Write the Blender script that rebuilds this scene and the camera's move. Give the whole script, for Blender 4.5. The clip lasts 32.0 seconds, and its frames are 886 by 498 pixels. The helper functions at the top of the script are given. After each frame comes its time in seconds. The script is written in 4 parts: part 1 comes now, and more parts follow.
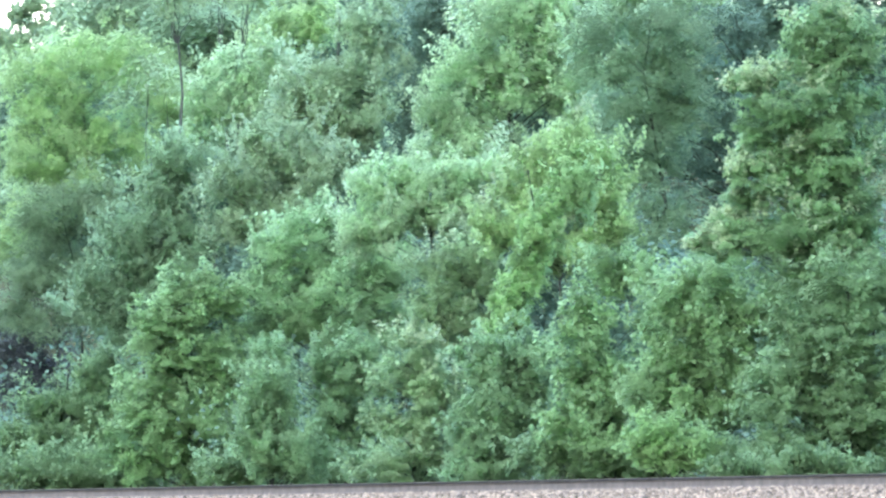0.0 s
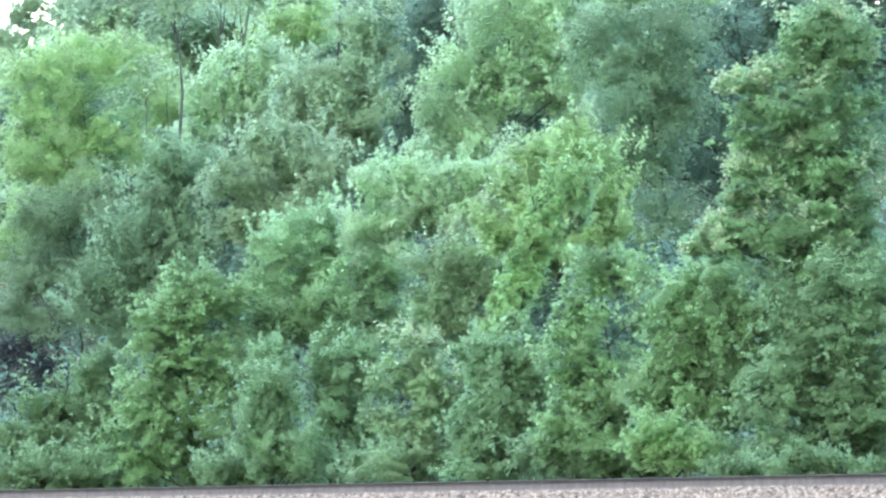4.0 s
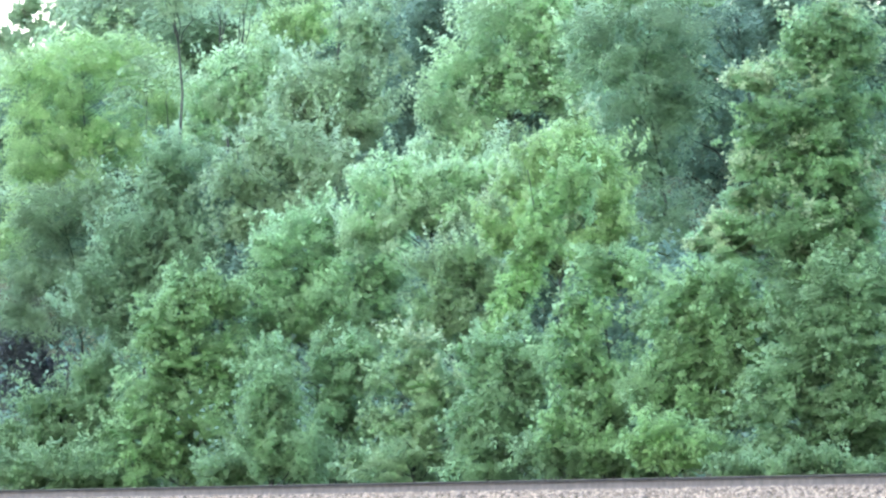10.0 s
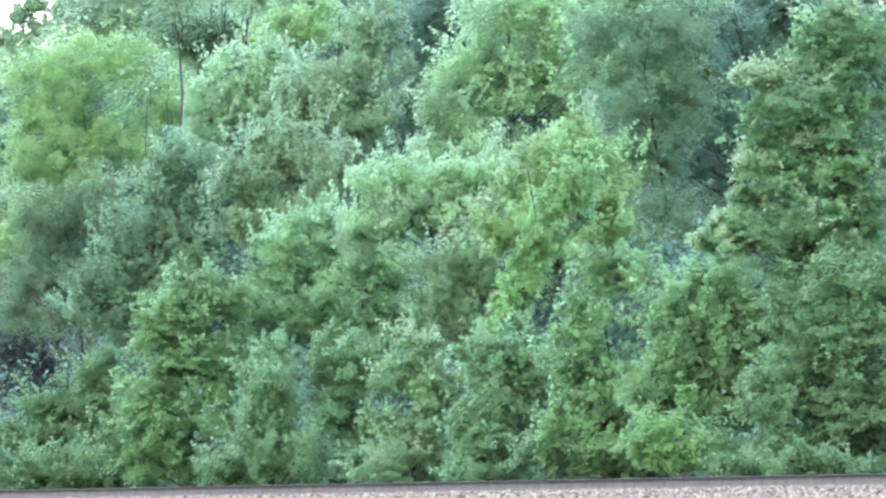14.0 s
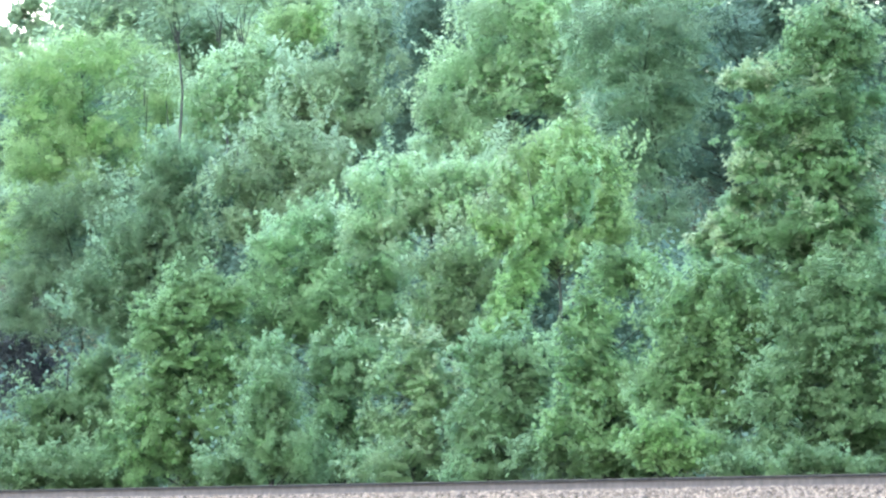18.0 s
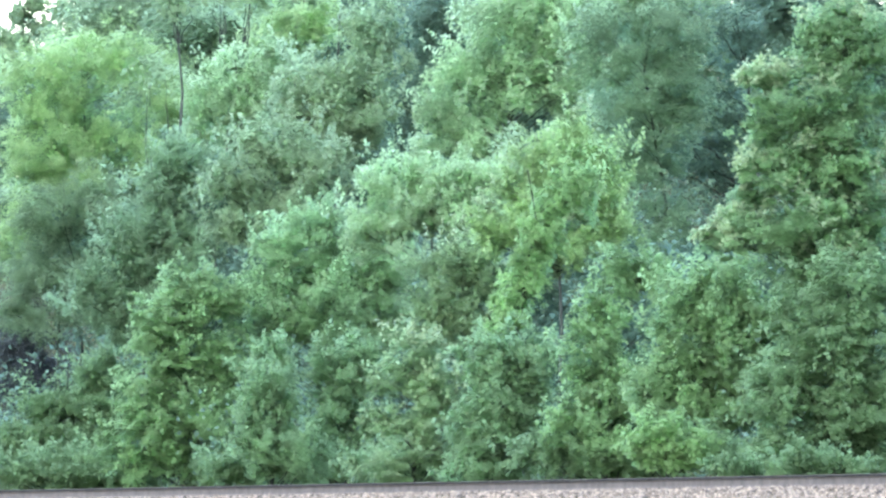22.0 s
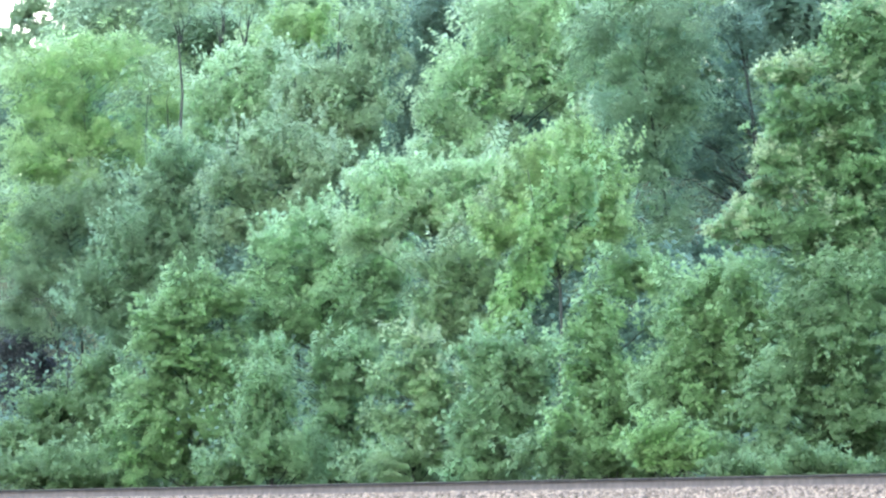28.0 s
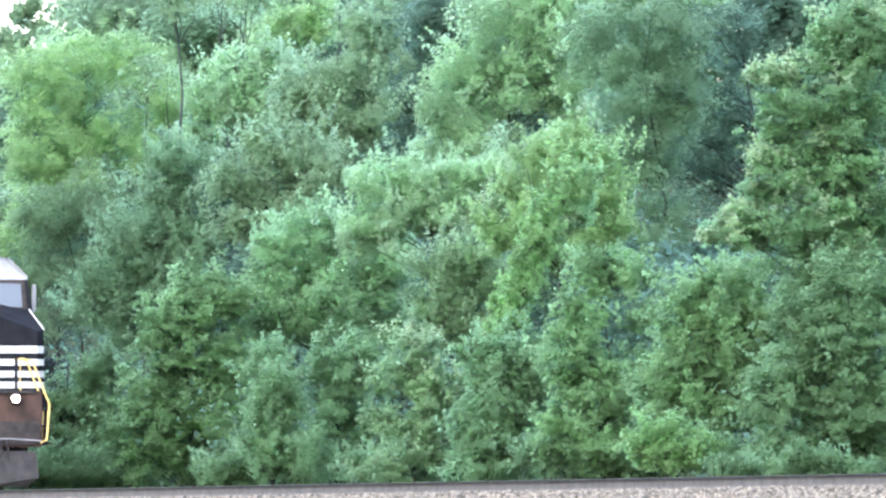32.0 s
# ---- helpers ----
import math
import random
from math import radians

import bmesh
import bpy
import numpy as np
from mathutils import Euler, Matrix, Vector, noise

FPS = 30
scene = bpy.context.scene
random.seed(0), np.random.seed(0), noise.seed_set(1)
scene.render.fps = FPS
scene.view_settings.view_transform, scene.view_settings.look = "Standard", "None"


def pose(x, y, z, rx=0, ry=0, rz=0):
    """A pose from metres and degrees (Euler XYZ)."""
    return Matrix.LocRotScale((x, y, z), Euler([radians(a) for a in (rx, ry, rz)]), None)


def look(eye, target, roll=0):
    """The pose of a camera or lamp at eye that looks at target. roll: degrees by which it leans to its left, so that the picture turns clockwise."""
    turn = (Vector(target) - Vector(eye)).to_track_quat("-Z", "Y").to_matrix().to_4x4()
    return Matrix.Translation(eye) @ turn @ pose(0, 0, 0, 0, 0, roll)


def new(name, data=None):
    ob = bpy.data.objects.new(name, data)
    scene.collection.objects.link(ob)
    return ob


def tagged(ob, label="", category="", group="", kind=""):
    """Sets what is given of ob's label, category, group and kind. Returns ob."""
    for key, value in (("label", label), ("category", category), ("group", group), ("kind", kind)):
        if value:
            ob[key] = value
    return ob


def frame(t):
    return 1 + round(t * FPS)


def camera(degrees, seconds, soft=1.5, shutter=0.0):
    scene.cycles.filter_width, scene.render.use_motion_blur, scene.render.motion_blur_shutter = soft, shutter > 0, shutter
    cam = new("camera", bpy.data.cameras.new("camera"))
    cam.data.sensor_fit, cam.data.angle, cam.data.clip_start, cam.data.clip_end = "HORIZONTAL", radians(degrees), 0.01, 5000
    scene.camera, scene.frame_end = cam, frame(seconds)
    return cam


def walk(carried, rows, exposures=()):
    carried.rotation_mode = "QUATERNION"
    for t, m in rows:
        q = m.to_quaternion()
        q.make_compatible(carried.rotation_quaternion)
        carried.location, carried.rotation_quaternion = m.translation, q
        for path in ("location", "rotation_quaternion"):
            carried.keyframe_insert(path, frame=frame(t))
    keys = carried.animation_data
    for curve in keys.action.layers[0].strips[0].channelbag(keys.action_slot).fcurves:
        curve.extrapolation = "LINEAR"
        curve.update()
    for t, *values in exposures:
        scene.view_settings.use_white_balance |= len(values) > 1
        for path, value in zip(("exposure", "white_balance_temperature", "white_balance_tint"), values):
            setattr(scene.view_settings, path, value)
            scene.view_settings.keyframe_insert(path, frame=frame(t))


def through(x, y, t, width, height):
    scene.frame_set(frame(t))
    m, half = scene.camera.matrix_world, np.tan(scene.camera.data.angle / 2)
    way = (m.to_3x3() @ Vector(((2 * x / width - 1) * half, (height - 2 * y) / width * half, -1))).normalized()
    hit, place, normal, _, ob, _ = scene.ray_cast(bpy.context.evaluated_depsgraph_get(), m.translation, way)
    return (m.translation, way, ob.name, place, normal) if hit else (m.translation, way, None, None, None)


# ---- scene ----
# World: x to the right of the view, y away from it, z up. The line's near rail lies RAIL metres off, square to it.
RAIL = 57.25
ALONG = Vector((0.1985, -0.9801, 0.0))      # the way the train runs
AWAY = Vector((0.9801, 0.1985, 0.0))        # square to the line, up the hill
RAILHEAD = 2.567

cam = camera(2.926, 32.0, soft=2.45)
PATH = [
    (0.0, pose(0, 0, 1.6, 90.961, 0.15, 0)),
    (32.0, pose(0, 0, 1.6, 90.961, 0.15, 0)),
]
EXPOSURE = [(0.0, 2.2, 6400, 15), (32.0, 2.2, 6400, 15)]
walk(cam, PATH, EXPOSURE)

# ---- light: a bright overcast summer day ----
world = bpy.data.worlds.new("sky")
scene.world = world
world.use_nodes = True
wn = world.node_tree
sky = wn.nodes.new("ShaderNodeTexSky")
sky.sky_type = "NISHITA"
sky.sun_disc = False
sky.sun_elevation, sky.sun_rotation = radians(34), radians(200)
sky.air_density, sky.dust_density, sky.ozone_density = 1.0, 1.0, 2.0
wn.nodes["Background"].inputs["Strength"].default_value = 0.21
wn.links.new(sky.outputs["Color"], wn.nodes["Background"].inputs["Color"])

sun_data = bpy.data.lights.new("sun", "SUN")
sun_data.energy, sun_data.angle, sun_data.color = 2.4, radians(135), (1.0, 0.97, 0.92)
sun = new("sun", sun_data)
sun.matrix_basis = look((-26, -72, 52), (0, 0, 0))


# ---- materials ----
def material(name):
    m = bpy.data.materials.new(name)
    m.use_nodes = True
    return m, m.node_tree, m.node_tree.nodes["Principled BSDF"]


def noise_node(nt, scale, detail=4.0, rough=0.6):
    tc = nt.nodes.new("ShaderNodeTexCoord")
    n = nt.nodes.new("ShaderNodeTexNoise")
    n.inputs["Scale"].default_value, n.inputs["Detail"].default_value = scale, detail
    n.inputs["Roughness"].default_value = rough
    nt.links.new(tc.outputs["Object"], n.inputs["Vector"])
    return n


def ramp_node(nt, fac, *stops):
    r = nt.nodes.new("ShaderNodeValToRGB")
    el = r.color_ramp.elements
    while len(el) < len(stops):
        el.new(0.5)
    for e, (p, c) in zip(el, stops):
        e.position, e.color = p, (*c, 1)
    nt.links.new(fac, r.inputs["Fac"])
    return r


def bump(nt, bsdf, height, strength, distance):
    b = nt.nodes.new("ShaderNodeBump")
    b.inputs["Strength"].default_value, b.inputs["Distance"].default_value = strength, distance
    nt.links.new(height, b.inputs["Height"])
    nt.links.new(b.outputs["Normal"], bsdf.inputs["Normal"])


def plain(name, c1, c2, rough=0.6, metal=0.0, scale=6.0, relief=0.002, gloss=0.5):
    """A surface whose colour drifts between two tones, with fine relief."""
    m, nt, b = material(name)
    n = noise_node(nt, scale)
    r = ramp_node(nt, n.outputs["Fac"], (0.35, c1), (0.65, c2))
    nt.links.new(r.outputs["Color"], b.inputs["Base Color"])
    b.inputs["Roughness"].default_value, b.inputs["Metallic"].default_value = rough, metal
    b.inputs["Specular IOR Level"].default_value = gloss
    bump(nt, b, noise_node(nt, scale * 9).outputs["Fac"], 0.4, relief)
    return m


def leaf_material(name, dark, mid, pale, through=0.75, rough=0.6, gloss=0.2):
    """Leaves: each leaf takes its own tone, each bough its own cast; light comes through them."""
    m, nt, b = material(name)
    geo = nt.nodes.new("ShaderNodeNewGeometry")
    info = nt.nodes.new("ShaderNodeObjectInfo")
    # The brightest stop, on few leaves, stands in for glints of light.
    r = ramp_node(nt, geo.outputs["Random Per Island"], (0.0, dark), (0.55, mid), (0.88, pale), (0.97, tuple(1.12 * c for c in pale)))
    hsv = nt.nodes.new("ShaderNodeHueSaturation")
    span = nt.nodes.new("ShaderNodeMapRange")
    span.inputs["To Min"].default_value, span.inputs["To Max"].default_value = 0.88, 1.12
    nt.links.new(info.outputs["Random"], span.inputs["Value"])
    nt.links.new(span.outputs["Result"], hsv.inputs["Value"])
    young = nt.nodes.new("ShaderNodeAttribute")
    young.attribute_name = "young"
    fresh = nt.nodes.new("ShaderNodeMix")
    fresh.data_type = "RGBA"
    # Young leaves are paler; the lift also stands for highlights on the tips.
    fresh.inputs["B"].default_value = tuple(1.18 * c + 0.008 for c in pale) + (1,)
    nt.links.new(young.outputs["Fac"], fresh.inputs["Factor"])
    nt.links.new(r.outputs["Color"], fresh.inputs["A"])
    nt.links.new(fresh.outputs["Result"], hsv.inputs["Color"])
    nt.links.new(hsv.outputs["Color"], b.inputs["Base Color"])
    b.inputs["Roughness"].default_value, b.inputs["Specular IOR Level"].default_value = rough, gloss
    tr = nt.nodes.new("ShaderNodeBsdfTranslucent")
    passed = nt.nodes.new("ShaderNodeHueSaturation")
    passed.inputs["Saturation"].default_value, passed.inputs["Value"].default_value = 0.92, 1.55
    nt.links.new(hsv.outputs["Color"], passed.inputs["Color"])
    nt.links.new(passed.outputs["Color"], tr.inputs["Color"])
    mix = nt.nodes.new("ShaderNodeMixShader")
    mix.inputs["Fac"].default_value = through
    nt.links.new(b.outputs["BSDF"], mix.inputs[1])
    nt.links.new(tr.outputs["BSDF"], mix.inputs[2])
    nt.links.new(mix.outputs["Shader"], nt.nodes["Material Output"].inputs["Surface"])
    return m


# Leaf tones are greyed, those of far trees most, in place of haze.
LEAF = {
    "blue": leaf_material("blue_green_leaf", (0.165, 0.252, 0.154), (0.188, 0.287, 0.171), (0.216, 0.321, 0.200)),
    "mid": leaf_material("green_leaf", (0.131, 0.226, 0.118), (0.144, 0.256, 0.134), (0.169, 0.287, 0.155)),
    "lime": leaf_material("yellow_green_leaf", (0.154, 0.266, 0.119), (0.171, 0.300, 0.131), (0.199, 0.336, 0.152)),
    "fresh": leaf_material("fresh_green_leaf", (0.139, 0.244, 0.117), (0.159, 0.274, 0.133), (0.182, 0.310, 0.152)),
    "pale": leaf_material("pale_yellow_green_leaf", (0.186, 0.293, 0.142), (0.209, 0.333, 0.159), (0.245, 0.374, 0.185)),
    "olive": leaf_material("olive_leaf", (0.162, 0.253, 0.140), (0.180, 0.288, 0.158), (0.210, 0.323, 0.182)),
    "locust": leaf_material("locust_leaf", (0.214, 0.333, 0.164), (0.241, 0.378, 0.184), (0.283, 0.422, 0.215)),
    # Leaf tone darkened in place of the deep shade between and behind crowns.
    "dark": leaf_material("shade_toned_leaf", (0.076, 0.138, 0.098), (0.087, 0.157, 0.111), (0.098, 0.177, 0.128), gloss=0.15),
    "cream": leaf_material("cream_young_leaf", (0.196, 0.276, 0.163), (0.221, 0.313, 0.183), (0.259, 0.350, 0.213)),
    "dim": leaf_material("dim_green_leaf", (0.133, 0.220, 0.131), (0.146, 0.248, 0.147), (0.172, 0.280, 0.170)),
    # Near-black leaf tone: the gloom of the hollow, put into the colour.
    "cavity_shade": leaf_material("hollow_shade_leaf", (0.049, 0.060, 0.067), (0.061, 0.077, 0.081), (0.072, 0.096, 0.098), gloss=0.1),
    "rich": leaf_material("rich_green_leaf", (0.113, 0.195, 0.102), (0.123, 0.220, 0.111), (0.146, 0.248, 0.129)),
    "dusky": leaf_material("dusky_olive_leaf", (0.131, 0.208, 0.127), (0.146, 0.236, 0.142), (0.170, 0.265, 0.164)),
    "grey": leaf_material("grey_green_leaf", (0.214, 0.325, 0.193), (0.238, 0.370, 0.219), (0.281, 0.412, 0.254)),
    "soft": leaf_material("soft_green_leaf", (0.166, 0.276, 0.153), (0.187, 0.315, 0.172), (0.218, 0.355, 0.200)),
    "deep": leaf_material("deep_green_leaf", (0.131, 0.229, 0.116), (0.146, 0.262, 0.131), (0.169, 0.295, 0.150)),
}
BARK = plain("grey_brown_bark", (0.020, 0.028, 0.024), (0.036, 0.046, 0.040), 0.95, 0, 5, 0.02, 0.1)


def ballast_material():
    m, nt, b = material("ballast_bed_stone")
    tc = nt.nodes.new("ShaderNodeTexCoord")
    cells = nt.nodes.new("ShaderNodeTexVoronoi")
    cells.inputs["Scale"].default_value = 22.0
    nt.links.new(tc.outputs["Object"], cells.inputs["Vector"])
    sep = nt.nodes.new("ShaderNodeSeparateColor")
    nt.links.new(cells.outputs["Color"], sep.inputs["Color"])
    r = ramp_node(nt, sep.outputs["Red"], (0.0, (0.020, 0.017, 0.014)), (0.25, (0.072, 0.061, 0.048)), (0.7, (0.110, 0.094, 0.072)), (1.0, (0.187, 0.161, 0.126)))
    nt.links.new(r.outputs["Color"], b.inputs["Base Color"])
    b.inputs["Roughness"].default_value = 0.95
    bump(nt, b, cells.outputs["Distance"], 0.9, 0.03)
    return m


BALLAST = ballast_material()


def stone_material():
    m, nt, b = material("crushed_stone")
    geo = nt.nodes.new("ShaderNodeNewGeometry")
    r = ramp_node(nt, geo.outputs["Random Per Island"], (0.0, (0.017, 0.016, 0.013)), (0.25, (0.075, 0.064, 0.049)), (0.6, (0.115, 0.099, 0.077)), (1.0, (0.217, 0.189, 0.149)))
    nt.links.new(r.outputs["Color"], b.inputs["Base Color"])
    b.inputs["Roughness"].default_value = 0.9
    bump(nt, b, noise_node(nt, 60).outputs["Fac"], 0.5, 0.006)
    return m


STONE = stone_material()
STEEL = plain("rail_side_steel", (0.062, 0.057, 0.052), (0.093, 0.084, 0.075), 0.85, 0.0, 3, 0.002, 0.12)
SHINE = plain("rail_running_surface", (0.232, 0.246, 0.246), (0.319, 0.334, 0.334), 0.45, 0.9, 2, 0.0005)
HEAD_SHADOW = plain("rail_head_shadow_line", (0.012, 0.013, 0.013), (0.023, 0.025, 0.023), 0.9, 0.0, 3, 0.001, 0.08)
SLEEPER = plain("sleeper_timber", (0.087, 0.072, 0.065), (0.189, 0.160, 0.145), 0.85, 0, 4, 0.008)


def ground_material():
    m, nt, b = material("grass_and_leaf_litter")
    big = ramp_node(nt, noise_node(nt, 0.12, 6).outputs["Fac"], (0.35, (0.022, 0.035, 0.016)), (0.65, (0.05, 0.065, 0.03)))
    fine = ramp_node(nt, noise_node(nt, 5.0, 6).outputs["Fac"], (0.35, (0.55, 0.55, 0.5)), (0.7, (1.2, 1.15, 1.0)))
    mul = nt.nodes.new("ShaderNodeMix")
    mul.data_type, mul.blend_type = "RGBA", "MULTIPLY"
    mul.inputs["Factor"].default_value = 1.0
    nt.links.new(big.outputs["Color"], mul.inputs["A"])
    nt.links.new(fine.outputs["Color"], mul.inputs["B"])
    nt.links.new(mul.outputs["Result"], b.inputs["Base Color"])
    b.inputs["Roughness"].default_value, b.inputs["Specular IOR Level"].default_value = 0.95, 0.1
    bump(nt, b, noise_node(nt, 9.0, 6).outputs["Fac"], 0.6, 0.06)
    return m


GROUND = ground_material()


# ---- mesh helpers ----
def np_mesh(name, verts, faces, mat, smooth=False):
    """A mesh from arrays of corners and of equal-sided faces."""
    verts, faces = np.asarray(verts, dtype=np.float32), np.asarray(faces, dtype=np.int32)
    me = bpy.data.meshes.new(name)
    me.vertices.add(len(verts))
    me.vertices.foreach_set("co", verts.ravel())
    me.loops.add(faces.size)
    me.loops.foreach_set("vertex_index", faces.ravel())
    me.polygons.add(len(faces))
    me.polygons.foreach_set("loop_start", np.arange(0, faces.size, faces.shape[1], dtype=np.int32))
    if smooth:
        me.polygons.foreach_set("use_smooth", np.ones(len(faces), dtype=bool))
    me.update(calc_edges=True)
    me.materials.append(mat)
    return me


def part(name, bm, mat, parent, label="", at=None):
    """Links a bmesh, or finished mesh data, as one object under a thing or a part."""
    if isinstance(bm, bmesh.types.BMesh):
        me = bpy.data.meshes.new(name)
        bm.to_mesh(me)
        bm.free()
        me.materials.append(mat)
    else:
        me = bm
    ob = new(name, me)
    ob.parent = parent
    if at is not None:
        ob.matrix_basis = at
    return tagged(ob, label)


def tube(points, radii, sides=7):
    """Corners and faces of a tapered tube along a line."""
    pts = [Vector(p) for p in points]
    vs, fs = [], []
    for i, p in enumerate(pts):
        d = (pts[min(i + 1, len(pts) - 1)] - pts[max(i - 1, 0)]).normalized()
        a = d.cross(Vector((0.31, 0.95, 0.05))).normalized()
        b = d.cross(a)
        for k in range(sides):
            w = 2 * math.pi * k / sides
            vs.append(p + radii[i] * (math.cos(w) * a + math.sin(w) * b))
    for i in range(len(pts) - 1):
        for k in range(sides):
            j = (k + 1) % sides
            fs.append((i * sides + k, i * sides + j, (i + 1) * sides + j, (i + 1) * sides + k))
    return vs, fs


def join_tubes(tubes):
    vs, fs = [], []
    for v, f in tubes:
        fs += [tuple(i + len(vs) for i in q) for q in f]
        vs += v
    return vs, fs


def place(u, s, z):
    """A point by its way along the near rail from the point square off the camera, its way uphill from it, and its height."""
    p = AWAY * (RAIL + s) + ALONG * u
    return Vector((p.x, p.y, z))


def smooth_step(a, b, x):
    t = np.clip((x - a) / (b - a), 0, 1)
    return t * t * (3 - 2 * t)


def ground_height(x, y):
    """The land: a meadow, the bank of the line, its bed and the hill behind."""
    s = x * AWAY.x + y * AWAY.y - RAIL
    z = 2.03 * smooth_step(-8.0, -3.0, s)
    z = z + 13.5 * smooth_step(3.0, 62.0, s) ** 0.9 - 14.0 * smooth_step(140, 900, s)
    rough = 0.25 * np.sin(x * 0.31 + 1.7) * np.sin(y * 0.27) + 0.12 * np.sin(x * 0.9 + y * 0.7)
    return z + rough * (smooth_step(5, 12, s) + smooth_step(-9, -14, s) * 0.6 + 0 * s)


def build_ground():
    du = np.concatenate([-np.geomspace(2500, 270, 12), np.linspace(-260, 260, 131), np.geomspace(270, 2500, 12)]) - 290
    ds = np.concatenate([-np.geomspace(2500, 66, 12), np.linspace(-62, 62, 125), np.geomspace(66, 2500, 18)])
    gu, gs = np.meshgrid(du, ds, indexing="ij")
    x, y = gu * ALONG.x + (gs + RAIL) * AWAY.x, gu * ALONG.y + (gs + RAIL) * AWAY.y
    v = np.stack([x, y, ground_height(x, y)], -1).reshape(-1, 3)
    i = np.arange(len(du) * len(ds)).reshape(len(du), len(ds))
    f = np.stack([i[:-1, :-1], i[1:, :-1], i[1:, 1:], i[:-1, 1:]], -1).reshape(-1, 4)
    tagged(new("ground", np_mesh("ground", v, f, GROUND, True)), "grassy ground rising to a wooded hillside", "ground", kind="structure")


build_ground()


# ---- the railway line ----
def rail_profile():
    """Half width and height of the rail, foot to head."""
    return [(0.076, 0.0), (0.076, 0.012), (0.03, 0.028), (0.010, 0.045), (0.009, 0.12), (0.010, 0.140), (0.038, 0.146), (0.038, 0.172), (0.028, 0.184), (0.0, 0.186)]


def build_track():
    low, high, step = -540.0, 60.0, 6.0
    prof = rail_profile()
    outline = [(w, h) for w, h in prof] + [(-w, h) for w, h in reversed(prof[:-1])]
    line = tagged(new("railway_track"), "steel rails on timber sleepers in pale ballast", "railway track", kind="structure")
    line.matrix_basis = Matrix.Translation(place(0, 0, RAILHEAD - 0.186)) @ Matrix.Rotation(math.atan2(ALONG.y, ALONG.x), 4, "Z")
    k = len(outline)
    for side in (0.0, 1.505):
        vs, fs = [], []
        cuts = np.arange(low, high + 0.1, step)
        for i, u in enumerate(cuts):
            vs += [(u, side + w, h) for w, h in outline]
        for i in range(len(cuts) - 1):
            for j in range(k):
                fs.append((i * k + j, i * k + (j + 1) % k, (i + 1) * k + (j + 1) % k, (i + 1) * k + j))
        rail = part("rail", np_mesh("rail", vs, fs, STEEL), STEEL, line, "dull steel rail with a worn head")
        # A near-black strip paints in the shadow line along the head.
        lip = [(u, side + w * q, h) for u in (low, high) for w, h in ((0.0405, 0.148), (0.0405, 0.178)) for q in (-1, 1)]
        part("rail_head", np_mesh("rail_head", lip, [(0, 4, 6, 2), (1, 3, 7, 5)], HEAD_SHADOW), HEAD_SHADOW, rail, "dark strip for the shadow line of the rail head")
        top = [(u, side + w, 0.1868) for u in (low, high) for w in (-0.027, 0.027)]
        part("running_surface", np_mesh("running_surface", top, [(0, 2, 3, 1)], SHINE), SHINE, rail, "polished top of the rail")
    bm = bmesh.new()
    bmesh.ops.create_cube(bm, size=1, matrix=Matrix.Diagonal((0.23, 2.6, 0.17, 1)))
    bmesh.ops.bevel(bm, geom=bm.edges[:], offset=0.012, segments=1, affect="EDGES")
    first = part("sleeper", bm, SLEEPER, line)
    first.location = (-336.0, 0.7525, -0.105)
    for i in range(1, 180):
        ob = new("sleeper", first.data)
        ob.parent = line
        ob.location = (-336.0 + i * 0.55, 0.7525 + random.uniform(-0.02, 0.02), -0.105 + random.uniform(-0.004, 0.004))
    box = np.array([(v.co.x, v.co.y, v.co.z) for v in first.data.vertices])
    quads = [tuple(p.vertices) for p in first.data.polygons]
    vs, fs = [], []
    for u in [low + 0.55 * i for i in range(int((high - low) / 0.55))]:
        if not -336.4 < u < -237.2:
            fs += [tuple(i + len(vs) for i in q) for q in quads]
            vs += [(x + u, y + 0.7525, z - 0.105) for x, y, z in box]
    me = bpy.data.meshes.new("far_sleepers")
    me.from_pydata(vs, [], fs)
    me.materials.append(SLEEPER)
    tagged(part("far_sleepers", me, SLEEPER, line, "timber sleepers further along the line"), kind="stuff")


